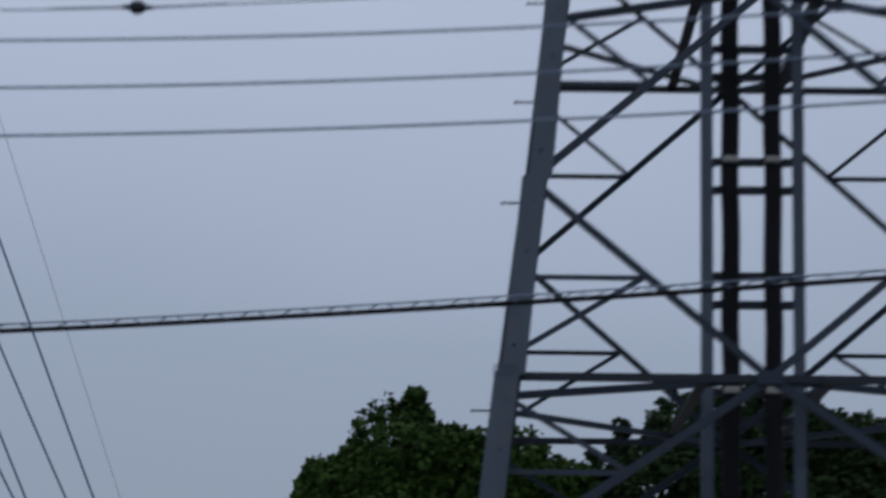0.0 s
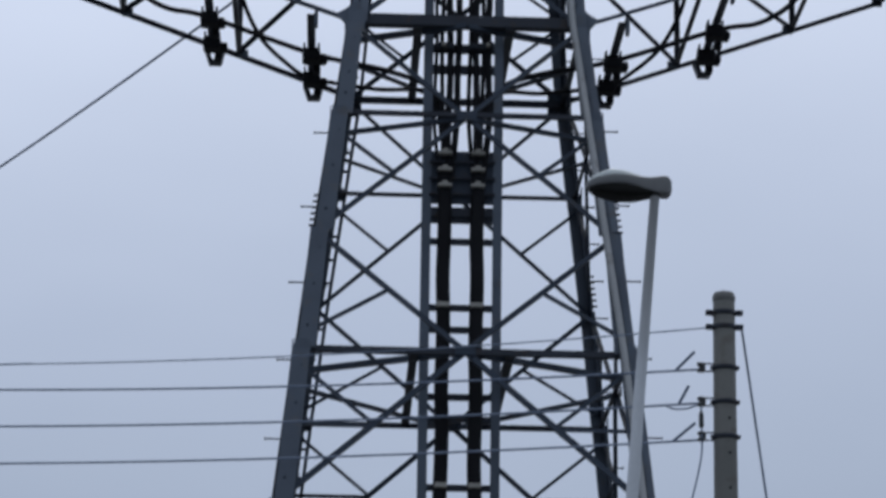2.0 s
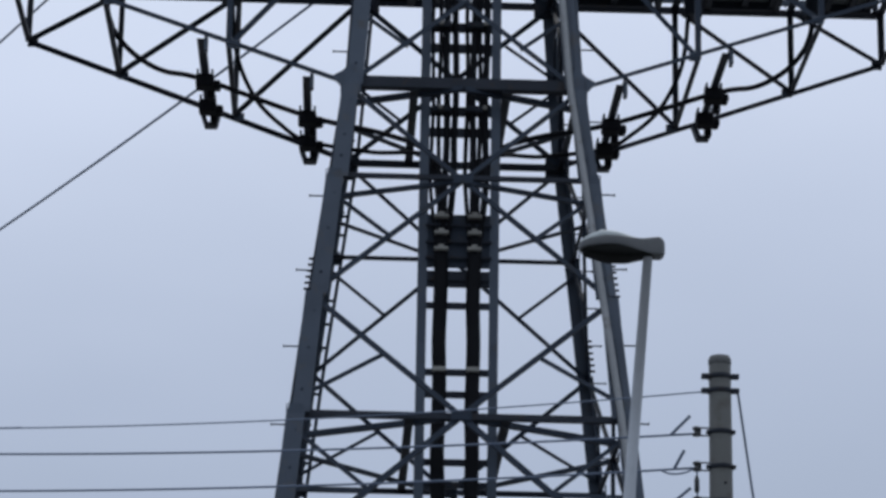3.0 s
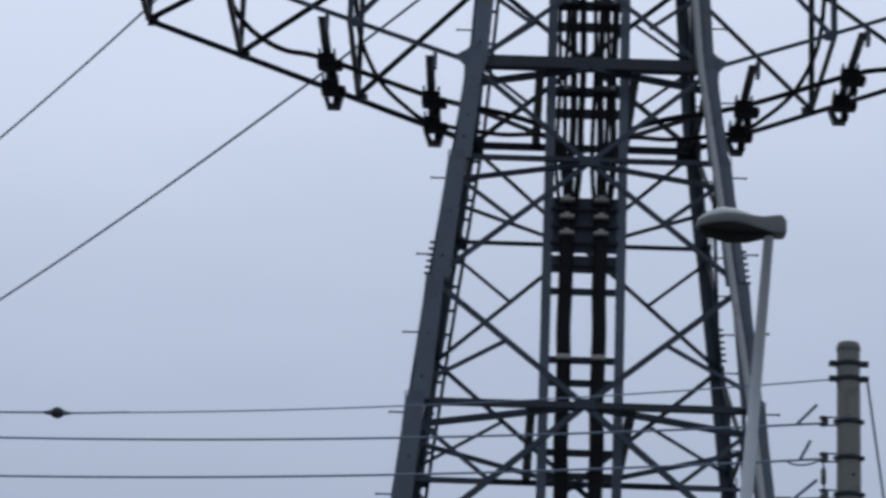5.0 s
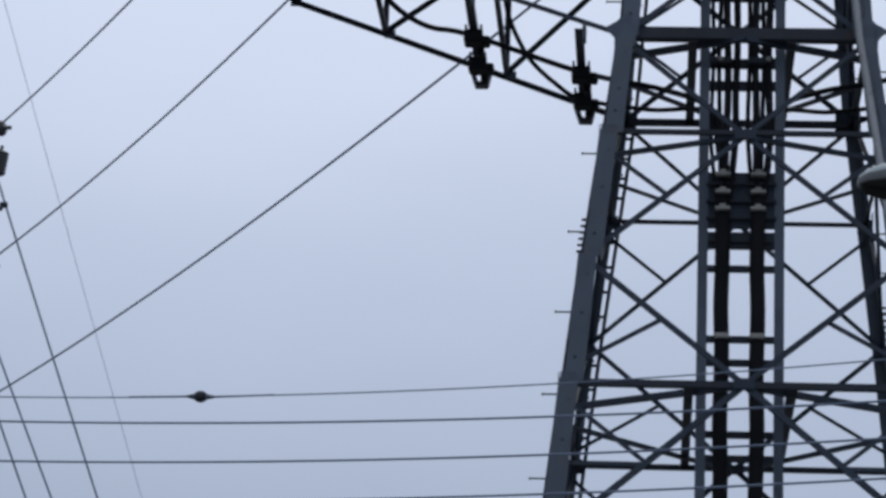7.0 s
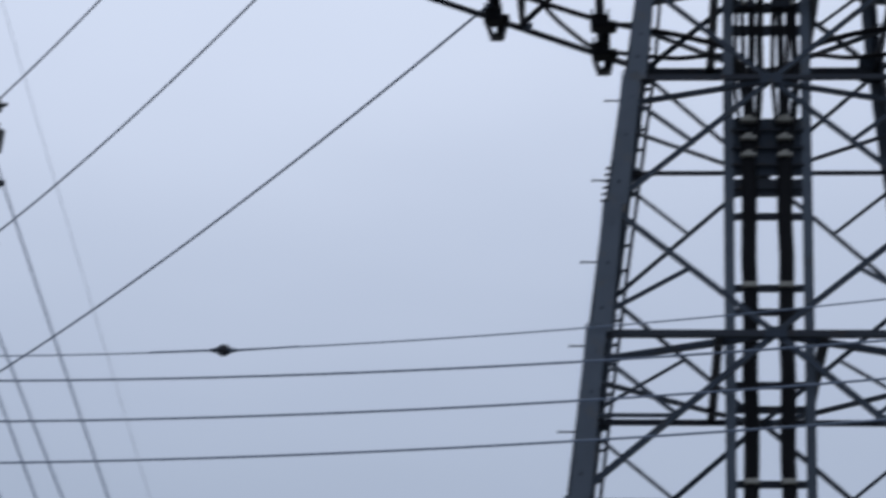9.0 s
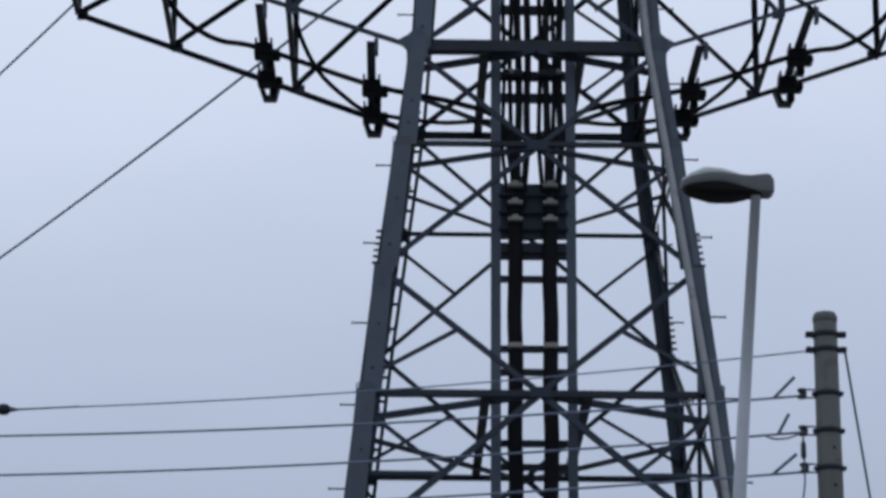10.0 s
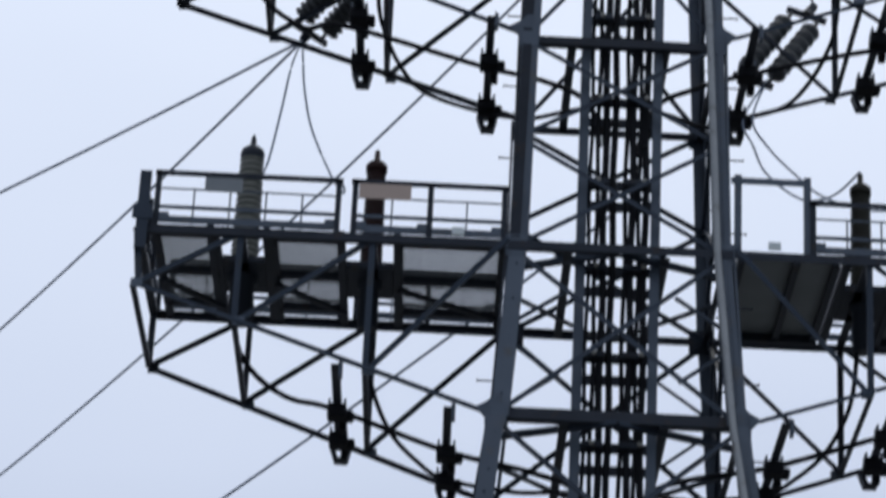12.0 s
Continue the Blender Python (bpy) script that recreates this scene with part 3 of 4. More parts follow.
for deck, spans in ((left_deck, [(-5.94, -3.63), (-3.42, -1.5)]), (right_deck, [(2.45, 4.2), (4.35, 6.1)])):
    for y in (-1.4, 1.4):
        for x0, x1 in spans:
            rail = thing("railing", "grey steel guard railing along the platform edge", "railing", "platform railings", at=(0, y, ZP))
            for x in ([x0, x1] if x0 != -3.42 else [x0, -2.45, x1]):
                bm = bmesh.new()
                angle_bar(bm, (x, 0, -0.05), (x, 0, 0.74), 0.075, 0.01, (0, -1, 0))
                part("post", bm, STEEL_DARK, rail)
                bm = bmesh.new()
                block(bm, (x + 0.08 * (1 if x == x0 else -1), 0.01, 0.1), (0.16, 0.01, 0.12))
                part("foot_plate", bm, STEEL, rail)
            bm = bmesh.new()
            angle_bar(bm, (x0 - 0.05, 0, 0.71), (x1 + 0.05, 0, 0.71), 0.075, 0.01, (0, -1, 0))
            part("top_rail", bm, STEEL_DARK, rail)
            for zz, w in ((0.24, 0.045), (0.5, 0.022)):
                bm = bmesh.new()
                box_bar(bm, (x0, 0.03, zz), (x1, 0.03, zz), w * 0.6, w)
                part("mid_rail", bm, STEEL, rail)
            m = int((x1 - x0) / 0.55)
            for i in range(1, m + 1):
                x = x0 + (x1 - x0) * i / (m + 1)
                bm = bmesh.new()
                box_bar(bm, (x, 0.045, 0.0), (x, 0.045, 0.52), 0.022, 0.022)
                part("baluster", bm, STEEL, rail)
            bm = bmesh.new()
            block(bm, ((x0 + x1) / 2, 0.02, 0.06), (x1 - x0, 0.012, 0.1))
            part("kick_plate", bm, STEEL, rail)
# end frame of the platform and the gantry frame by the leg
for x, sx in ((-6.14, -1), (6.1, 1)):
    rail = thing("railing", "grey steel end railing of the platform", "railing", "platform railings", at=(x, 0, ZP))
    for y in (-1.38, -0.6, 0.2, 1.38):
        bm = bmesh.new()
        angle_bar(bm, (0, y, -0.05), (0, y, 0.72), 0.08, 0.01, (sx, 0, 0))
        part("post", bm, STEEL_DARK, rail)
    for zz in (0.25, 0.5, 0.71):
        bm = bmesh.new()
        box_bar(bm, (0, -1.38, zz), (0, 1.38, zz), 0.05, 0.05)
        part("mid_rail", bm, STEEL, rail)
for x in (-6.1, 6.08):
    bm = bmesh.new()
    angle_bar(bm, (x, 0, -0.4), (x, 0, 0.68), 0.15, 0.012, (0, -1, 0), 1 if x < 0 else -1)
    block(bm, (x, 0, 0.1), (0.26, 0.02, 0.2), 0.004)
    ob = part("end_post", bm, STEEL_BRACE, None)
    ob.location = (0, -1.5, ZP)
    tagged(ob, "stout grey steel corner post at the platform end", "post", "platform end posts")
gantry = thing("gate_frame", "square grey steel gate frame on the platform beside the leg", "frame", at=(0, -1.38, ZP))
for x in (1.49, 2.38):
    bm = bmesh.new()
    angle_bar(bm, (x, 0, -0.04), (x, 0, 1.08), 0.09, 0.01, (0, -1, 0))
    part("post", bm, STEEL, gantry)
bm = bmesh.new()
angle_bar(bm, (1.4, 0.012, 1.0), (2.42, 0.012, 1.0), 0.09, 0.01, (0, -1, 0))
part("top_bar", bm, STEEL, gantry)
for x, y0, name in ((-2.08, -1.45, "a"), (1.95, -1.45, "b")):
    bm = bmesh.new()
    block(bm, (0, 0, 0.055), (0.16, 0.02, 0.11), 0.004)
    ob = part("tag_plate", bm, LAMP_LID, None)
    ob.location = (x, y0, ZP)
    tagged(ob, "small blank white tag plate on the platform edge", "sign", "tag plates")
for x0, x1, z0, z1, mat, lab in ((-5.34, -4.86, 18.33, 18.53, SIGN_GREY, "blank grey sign plate on the platform railing"), (-3.37, -2.7, 18.34, 18.55, SIGN_BEIGE, "blank faded beige sign plate on the platform railing")):
    bm = bmesh.new()
    block(bm, (0, 0, 0), (x1 - x0, 0.012, z1 - z0), 0.003)
    ob = part("sign_plate", bm, mat, None)
    ob.location = ((x0 + x1) / 2, -1.48, (z0 + z1) / 2)
    tagged(ob, lab, "sign", "sign plates")


# ---- cable sealing ends ----
def sealing_end(x, body_mat, r, ribs, label):
    ob = thing("sealing_end", label, "cable sealing end", "sealing ends", at=(x, 0, ZP))
    bm = bmesh.new()
    block(bm, (0, 0, -0.05), (0.62, 1.0, 0.1), 0.01)
    part("base_plate", bm, STEEL_DARK, ob)
    bm = bmesh.new()
    lathe(bm, [(r * 0.9, -0.75), (r * 0.9, -0.2), (r * 1.15, -0.18), (r * 1.15, 0.0), (r * 1.2, 0.02), (r * 1.2, 0.12)], Matrix.Identity(4), 18)
    part("lower_housing", bm, STEEL_DARK, ob)
    top = 1.5 if ribs < 20 else 1.42
    prof = [(r, 0.12)]
    for i in range(ribs):
        h = top / ribs
        z0 = 0.14 + h * i
        taper = 1.0 - 0.14 * i / ribs
        prof += [(r * 0.93 * taper, z0), (r * 0.93 * taper, z0 + h * 0.35), (r * 1.04 * taper, z0 + h * 0.5), (r * 1.05 * taper, z0 + h * 0.6), (r * 0.94 * taper, z0 + h * 0.9)]
    bm = bmesh.new()
    lathe(bm, prof + [(r * 0.7, top + 0.16)], Matrix.Identity(4), 20)
    part("insulator", bm, body_mat, ob)
    bm = bmesh.new()
    if ribs < 20:
        lathe(bm, [(r * 0.7, 1.58), (r * 0.85, 1.62), (r * 0.92, 1.7), (r * 0.8, 1.77), (r * 0.5, 1.81), (r * 0.25, 1.83), (r * 0.2, 1.93), (0.015, 2.0)], Matrix.Identity(4), 18)
    else:
        lathe(bm, [(r * 0.98, top + 0.1), (r * 1.0, top + 0.2), (r * 0.7, top + 0.25), (r * 0.28, top + 0.29), (r * 0.24, top + 0.42), (0.015, top + 0.44)], Matrix.Identity(4), 18)
    part("cap", bm, STEEL_DARK if ribs < 20 else body_mat, ob)
    for sx in (-1, 1):
        bm = bmesh.new()
        box_bar(bm, (sx * 0.36, -1.35, -0.05), (sx * 0.36, 1.35, -0.05), 0.09, 0.16)
        part("support_beam", bm, STEEL_DARK, ob)
    return ob


sealing_end(-4.88, PORCELAIN_GREY, 0.18, 18, "grey ribbed porcelain cable sealing end on the platform")
sealing_end(-3.21, PORCELAIN_BROWN, 0.145, 24, "dark brown porcelain cable sealing end on the platform")
sealing_end(3.26, PORCELAIN_DARK, 0.145, 24, "blackish olive porcelain cable sealing end on the plate platform")
sealing_end(4.98, PORCELAIN_DARK, 0.145, 24, "blackish olive porcelain cable sealing end on the plate platform")


# ---- strain insulator strings ----
def insulator_string(bm, p, q, r=0.13, discs=7):
    p, q = Vector(p), Vector(q)
    d = q - p
    m = Matrix.Translation(p) @ d.to_track_quat("Z", "Y").to_matrix().to_4x4()
    L, prof = d.length, [(0.03, 0.0), (0.03, d.length * 0.12)]
    for i in range(discs):
        z0 = L * (0.12 + 0.76 * i / discs)
        h = L * 0.76 / discs
        prof += [(r * 0.7, z0), (r, z0 + h * 0.35), (r, z0 + h * 0.6), (r * 0.74, z0 + h * 0.95)]
    lathe(bm, prof + [(0.03, L * 0.88), (0.03, L)], m, 12)


def strain_set(root, end, label, r=0.13, gap=0.3, across=None):
    """Two parallel strings from the arm at root to the wire clamp at end."""
    root, end = Vector(root), Vector(end)
    ob = thing("strain_insulator", label, "insulator", "strain insulators", at=root)
    d = end - root
    side = (Vector(across) if across else d.cross(Vector((0, 0, 1)))).normalized() * gap / 2
    for s in (-1, 1):
        bm = bmesh.new()
        insulator_string(bm, d * 0.1 + side * s, d * 0.86 + side * s, r)
        part("insulator_string", bm, PORCELAIN, ob)
    for f in (0.08, 0.88):
        bm = bmesh.new()
        box_bar(bm, d * f - side * 1.5, d * f + side * 1.5, 0.05, 0.09)
        part("yoke_plate", bm, STEEL_DARK, ob)
    bm = bmesh.new()
    tube(bm, [(0, 0, 0), d * 0.08], 0.025, 8)
    part("shackle", bm, STEEL_DARK, ob)
    bm = bmesh.new()
    tube(bm, [d * 0.88, d * 1.0], 0.085, 8, 0.06)
    part("wire_clamp", bm, STEEL_DARK, ob)
    return ob


CLAMP_L, CLAMP_R = (-4.46, 2.0, 22.44), (2.2, 1.7, 22.0)
strain_set((-3.7, 1.4, 23.2), CLAMP_L, "double string of grey disc insulators on the upper crossarm", 0.175, 0.52)
strain_set((1.9, 1.5, 21.76), (2.92, 2.02, 23.42), "double string of grey disc insulators beside the pylon leg", 0.15, 0.4, (0.37, 0, -0.12))
JL = "thin grey jumper wire hanging to a sealing end"
cable("jumper_wire", [CLAMP_L, (-4.53, 1.2, 21.6), (-4.62, 1.0, 20.75), (-4.75, 0.9, 19.88), (-4.86, 0.5, 19.5), (-4.9, 0.15, 19.6), (-4.88, 0.0, 19.88)], 0.016, WIRE, JL, "wire", "jumper wires")
cable("jumper_wire", [CLAMP_L, (-4.38, 1.2, 21.74), (-4.31, 1.0, 21.12), (-4.17, 1.0, 20.52), (-3.86, 0.8, 19.75), (-3.66, 0.3, 19.25), (-3.6, -0.6, 18.88), (-3.61, -1.36, 18.62)], 0.016, WIRE, JL, "wire", "jumper wires")
cable("jumper_wire", [CLAMP_R, (1.78, 0.9, 20.95), (1.9, 0.7, 20.44), (2.09, 0.7, 20.02), (2.55, 0.6, 19.62), (2.95, 0.4, 19.6), (3.26, 0.0, 19.78)], 0.016, WIRE, JL, "wire", "jumper wires")
cable("jumper_wire", [CLAMP_R, (1.91, 0.9, 20.96), (2.09, 0.7, 20.45), (2.47, 0.7, 20.04), (2.9, 0.7, 19.7), (3.6, 0.6, 19.5), (4.4, 0.3, 19.6), (4.98, 0.0, 19.78)], 0.016, WIRE, JL, "wire", "jumper wires")
cable("jumper_wire", [(2.92, 2.02, 23.42), (2.80, 1.8, 23.64), (3.04, 1.7, 23.82), (3.27, 1.6, 24.17)], 0.02, WIRE, "short bent jumper wire on the upper crossarm", "wire", "jumper wires")

# ---- the far pole's insulators and the line conductors ----
FAR = [(-16.50, 28.0, 24.32), (-16.51, 28.0, 20.98), (-16.50, 28.0, 17.70)]
far_tower = thing("steel_pole", "distant grey steel line pole with three strain crossarms", "pole", at=(-18.6, 28.5, 0))
bm = bmesh.new()
lathe(bm, [(0.45, 0.0), (0.28, 27.6), (0.2, 27.7)], Matrix.Identity(4), 16)
part("shaft", bm, STEEL, far_tower)
for x, y, z in FAR:
    rel = Vector((x + 18.6, y - 28.5, z))
    for dy, dz in ((-0.25, 0.35), (0.25, 0.35), (-0.25, -0.35), (0.25, -0.35)):
        bm = bmesh.new()
        box_bar(bm, (0.2, dy * 1.6, z + dz * 2.0), rel + Vector((-0.55, dy * 0.4, dz * 0.6 - 0.2)), 0.11, 0.1)
        part("arm_bar", bm, STEEL_DARK, far_tower)
    bm = bmesh.new()
    block(bm, rel + Vector((-0.4, 0, -0.35)), (0.7, 0.3, 0.16), 0.02)
    part("arm_tip", bm, STEEL_DARK, far_tower)


def drum(p, q, r, parent):
    p, q = Vector(p), Vector(q)
    d = q - p
    bm = bmesh.new()
    m = Matrix.Translation(p) @ d.to_track_quat("Z", "Y").to_matrix().to_4x4()
    L = d.length
    prof = [(0.04, -0.12), (0.04, 0), (r * 0.7, L * 0.02)]
    for i in range(6):
        prof += [(r * 0.92, L * (0.05 + 0.15 * i)), (r, L * (0.09 + 0.15 * i)), (r * 0.93, L * (0.16 + 0.15 * i))]
    prof += [(r * 0.6, L * 0.98), (0.05, L), (0.05, L + 0.18)]
    lathe(bm, prof, m, 14)
    return part("insulator_string", bm, PORCELAIN, parent)


DROP = [((-16.13, 28.0, 22.46), (-10.03, 28.0, 7.06)), ((-16.13, 28.0, 19.35), (-10.50, 28.0, 7.06)), ((-16.10, 28.0, 16.27), (-11.48, 28.0, 7.07))]
for (x, y, z), (drop, end) in zip(FAR, DROP):
    ob = thing("strain_insulator", "grey insulator strings at the tip of the distant pole's arm", "insulator", "strain insulators", at=(x, y, z))
    drum((-0.2, 0.05, 0.02), (0.26, -0.15, 0.0), 0.19, ob)
    drum((-0.66, 0.1, 0.04), (-0.26, -0.3, 0.02), 0.18, ob)
    drum((-0.34, 0, -0.5), (-0.19, 0.05, -1.12), 0.2, ob)
    drum((0.2, 0, -0.5), (0.12, 0.05, -1.1), 0.2, ob)
    bm = bmesh.new()
    block(bm, (-0.1, 0, -0.42), (0.4, 0.12, 0.07), 0.02)
    box_bar(bm, (-0.22, 0, -0.42), (-0.2, 0, -0.2), 0.1, 0.06)
    part("yoke_plate", bm, STEEL_DARK, ob)
    for dx in (-0.16, 0.1):
        bm = bmesh.new()
        block(bm, (dx + 0.01, 0.04, -1.28), (0.12, 0.12, 0.3), 0.03)
        part("clamp", bm, STEEL_DARK, ob)
    bm = bmesh.new()
    block(bm, (0.36, 0.0, -1.82), (0.19, 0.1, 0.14), 0.03)
    block(bm, (0.28, 0.0, -1.92), (0.12, 0.08, 0.08), 0.02)
    part("wire_clamp", bm, STEEL_DARK, ob)
    bm = bmesh.new()
    tube(bm, spline([(-0.15, 0.04, -1.4), (-0.17, 0.04, -1.75), (-0.02, 0.04, -2.12), (0.12, 0.04, -1.85), (0.13, 0.04, -1.4)]), 0.018, 6)
    part("jumper_loop", bm, WIRE, ob)
    for dx, tilt in ((-0.28, -0.14), (0.02, -0.02)):
        bm = bmesh.new()
        tube(bm, [(dx, 0, 0.05), (dx - tilt, 0, 0.36)], 0.012, 6)
        part("arcing_horn", bm, WIRE, ob)
    cable("conductor", sagging((x + 0.17, y, z - 1.2), end, 0.15), 0.024, WIRE, "thin grey line conductor falling from the distant pole", "wire", "conductors", False)
for p, q, sag in (((-16.23, 28.0, 17.85), (0.30, -0.29, 19.16), 0.47), ((-16.28, 28.0, 21.21), (0.08, 0.12, 24.09), 0.76), ((-16.30, 28.0, 24.53), CLAMP_L, 0.31), ((-15.70, 15.20, 23.05), CLAMP_L, 0.12)):
    cable("conductor", sagging(p, q, sag, 40), 0.022, WIRE, "long grey line conductor running up to the pylon", "wire", "conductors", False)
for p, q in (((-17.49, 28.0, 21.33), (-11.36, 28.0, 7.07)), ((-17.01, 28.0, 16.44), (-12.56, 28.0, 7.07))):
    cable("conductor", sagging(p, q, 0.1), 0.024, WIRE, "thin grey line conductor falling behind the distant pole", "wire", "conductors", False)
earth = thing("earth_wire", "very thin pale earth wire falling to the ground in the distance", "wire")
bm = bmesh.new()
tube(bm, sagging((-19.83, 37.0, 34.5), (-7.81, 37.0, 0.0), 0.3), 0.0095, 6)
part("strand", bm, EARTH_WIRE, earth)

# ---- concrete pole with low-voltage wires ----
PX, PY = 2.33, -9.75
pole = thing("utility_pole", "round grey concrete utility pole with metal bands and wires", "utility pole", at=(PX, PY, 0))
bm = bmesh.new()
lathe(bm, [(0.16, 0.0), (0.112, 9.495), (0.108, 9.51), (0.104, 9.53)], Matrix.Identity(4), 24)
part("shaft", bm, CONCRETE, pole)
bm = bmesh.new()
lathe(bm, [(0.113, 9.475), (0.118, 9.485), (0.118, 9.525), (0.1, 9.565), (0.05, 9.58)], Matrix.Identity(4), 24)
part("cap", bm, CONCRETE_DARK, pole, "dark weathered pole cap")
for z in (9.35, 9.2, 8.77, 8.41, 8.05, 6.82):
    r = 0.112 + (9.52 - z) * 0.0051
    bm = bmesh.new()
    lathe(bm, [(r, z - 0.025), (r + 0.012, z - 0.022), (r + 0.012, z + 0.022), (r, z + 0.025)], Matrix.Identity(4), 24)
    part("band", bm, STEEL_DARK, pole)
    for s in (-1, 1):
        bm = bmesh.new()
        big = 0.075 if z > 9 or z < 7 else 0.03
        block(bm, (s * (r + big * 0.55), -0.02, z), (big, 0.07, 0.05 if z > 9 else 0.035), 0.006)
        part("band_bolt", bm, STEEL_DARK, pole)
for i in range(14):
    z = 8.23 - 0.36 * i
    r = 0.112 + (9.52 - z) * 0.0051
    bm = bmesh.new()
    lathe(bm, [(0.014, -0.006), (0.014, 0.004)], Matrix.Translation((0.03, -r * 0.965, z)) @ Euler((radians(90), 0, 0)).to_matrix().to_4x4(), 10)
    part("bolt_hole", bm, RUBBER, pole)
for z in (8.77, 8.41, 8.05):
    bm = bmesh.new()
    for dz in (-0.04, 0.04):
        box_bar(bm, (-0.11, -0.02, z + dz), (-0.22, -0.02, z + dz), 0.02, 0.012)
    box_bar(bm, (-0.215, -0.02, z - 0.046), (-0.215, -0.02, z + 0.046), 0.03, 0.014)
    part("shackle_strap", bm, STEEL_DARK, pole)
    bm = bmesh.new()
    lathe(bm, [(0.028, -0.05), (0.042, -0.045), (0.042, -0.02), (0.024, -0.01), (0.024, 0.01), (0.042, 0.02), (0.042, 0.045), (0.028, 0.05)], Matrix.Translation((-0.245, -0.02, z)), 14)
    part("spool_insulator", bm, PORCELAIN, pole)
# the four wires that rise gently away from the pole; the top one is thin and carries a ball
RUN = Vector((-8.09, 3.95, 0)).normalized()


def along(x, z=0.0):
    """A point over the line that the wires take on plan."""
    return Vector((x, PY + (x - PX + 0.2) * RUN.y / RUN.x, z))


WIRES = [(9.189, 0.0031, 0.00527, 0.008, -0.1), (8.759, 0.0317, 0.00406, 0.012, -0.26), (8.406, 0.0229, 0.00396, 0.012, -0.26), (8.023, 0.0208, 0.00344, 0.012, -0.26)]


def wire_point(k, s):
    z0, a, b, r, dx = WIRES[k]
    return along(PX + dx - s, z0 + a * s + b * s * s)


for k in range(4):
    cable("service_wire", [wire_point(k, 0.5 * i) for i in range(45)], WIRES[k][3], WIRE, "dark low-voltage wire strung from the concrete pole past the pylon", "wire", "service wires", False)
for k, tips in ((1, ((0.23, 0.0), (0.14, 0.09), (0.04, 0.19))), (2, ((0.2, 0.0), (0.15, 0.095), (0.1, 0.19))), (3, ((0.26, 0.0), (0.15, 0.09), (0.04, 0.18)))):
    cable("tail_wire", [wire_point(k, d) + Vector((0, 0, dz)) for d, dz in tips], 0.016, WIRE, "short bent wire tail standing off the service wire", "wire", "tail wires", True, 6, 6)
cable("tail_wire", [(PX - 0.25, PY - 0.02, 8.4), (PX - 0.38, PY - 0.02, 8.34), (PX - 0.52, PY - 0.02, 8.33), (PX - 0.62, PY - 0.02, 8.37)], 0.01, WIRE, "short bent wire tail standing off the service wire", "wire", "tail wires", True, 6, 6)
cable("drop_wire", [(PX - 0.25, PY - 0.05, 8.36), (PX - 0.245, PY - 0.05, 8.1), (PX - 0.26, PY - 0.06, 7.8), (PX - 0.38, PY - 0.08, 7.3), (PX - 0.52, PY - 0.1, 6.9), (PX - 0.56, PY - 0.1, 6.4), (PX - 0.5, PY - 0.05, 5.0), (PX - 0.14, PY - 0.1, 4.0)], 0.009, WIRE, "thin slack service drop wire beside the concrete pole", "wire")
fuse = thing("fuse_link", "small grey in-line fuse between the service wires", "fuse", at=(PX - 0.25, PY - 0.05, 8.22))
bm = bmesh.new()
lathe(bm, [(0.012, -0.09), (0.026, -0.07), (0.026, 0.05), (0.012, 0.09)], Matrix.Identity(4), 12)
part("body", bm, PORCELAIN, fuse)
cable("guy_wire", [(PX + 0.18, PY, 9.2), (PX + 0.5, PY, 6.75), (PX + 1.35, PY, 0.0)], 0.012, WIRE, "taut dark guy wire from the concrete pole to the ground", "wire", "", False)
ball_p = wire_point(0, PX - 0.1 + 5.94)
ball = thing("wire_splice", "small dark round splice with spiral ends on the top wire", "wire splice", at=ball_p)
bm = bmesh.new()
bmesh.ops.create_uvsphere(bm, u_segments=16, v_segments=10, radius=0.075)
bmesh.ops.scale(bm, vec=(1.05, 0.9, 0.85), verts=bm.verts)
part("body", bm, STEEL_DARK, ball)
for s in (-1, 1):
    bm = bmesh.new()
    tube(bm, [(s * 0.06, 0, 0), (s * 0.16, 0, 0.0)], 0.035, 8, 0.012)
    part("end_cone", bm, STEEL, ball)
    bm = bmesh.new()
    tube(bm, [(s * 0.16, 0, 0.0), Vector((0, 0, 0.004)) + wire_point(0, PX - 0.1 + 5.94 - s * 0.85) - ball_p], 0.0105, 8)
    part("spiral_sleeve", bm, WIRE, ball)
# bundled communication cable
BUNDLE = [(1.22, 6.683), (-0.9, 6.666), (-2.5, 6.665), (-4.5, 6.676), (-7.0, 6.711), (-12.0, 6.852)]
msg = [(2.16, PY, 5.6), (2.17, PY, 6.1), (2.13, PY, 6.55), (2.0, PY, 6.72), (1.82, PY, 6.77), (1.5, PY + 0.3, 6.74)] + [along(x, z) for x, z in BUNDLE]
cable("bundled_cable", msg, 0.022, RUBBER, "thick black bundled communication cable below the service wires", "cable", "", True, 10)
cable("messenger_wire", [(PX - 0.2, PY, 6.82)] + [along(x, z + 0.06) for x, z in BUNDLE], 0.008, WIRE, "thin messenger wire above the bundled cable", "wire")
bm = bmesh.new()
line = spline([along(x, z + 0.03) for x, z in BUNDLE], 40)
loop_pts = [p + Vector((0, 0.035 * math.sin(i * 0.9), 0.035 * math.cos(i * 0.9))) for i, p in enumerate(line)]
tube(bm, loop_pts, 0.006, 5)
tagged(part("lashing_wire", bm, WIRE, None), "thin wire lashed in a spiral round the bundled cable", "wire")

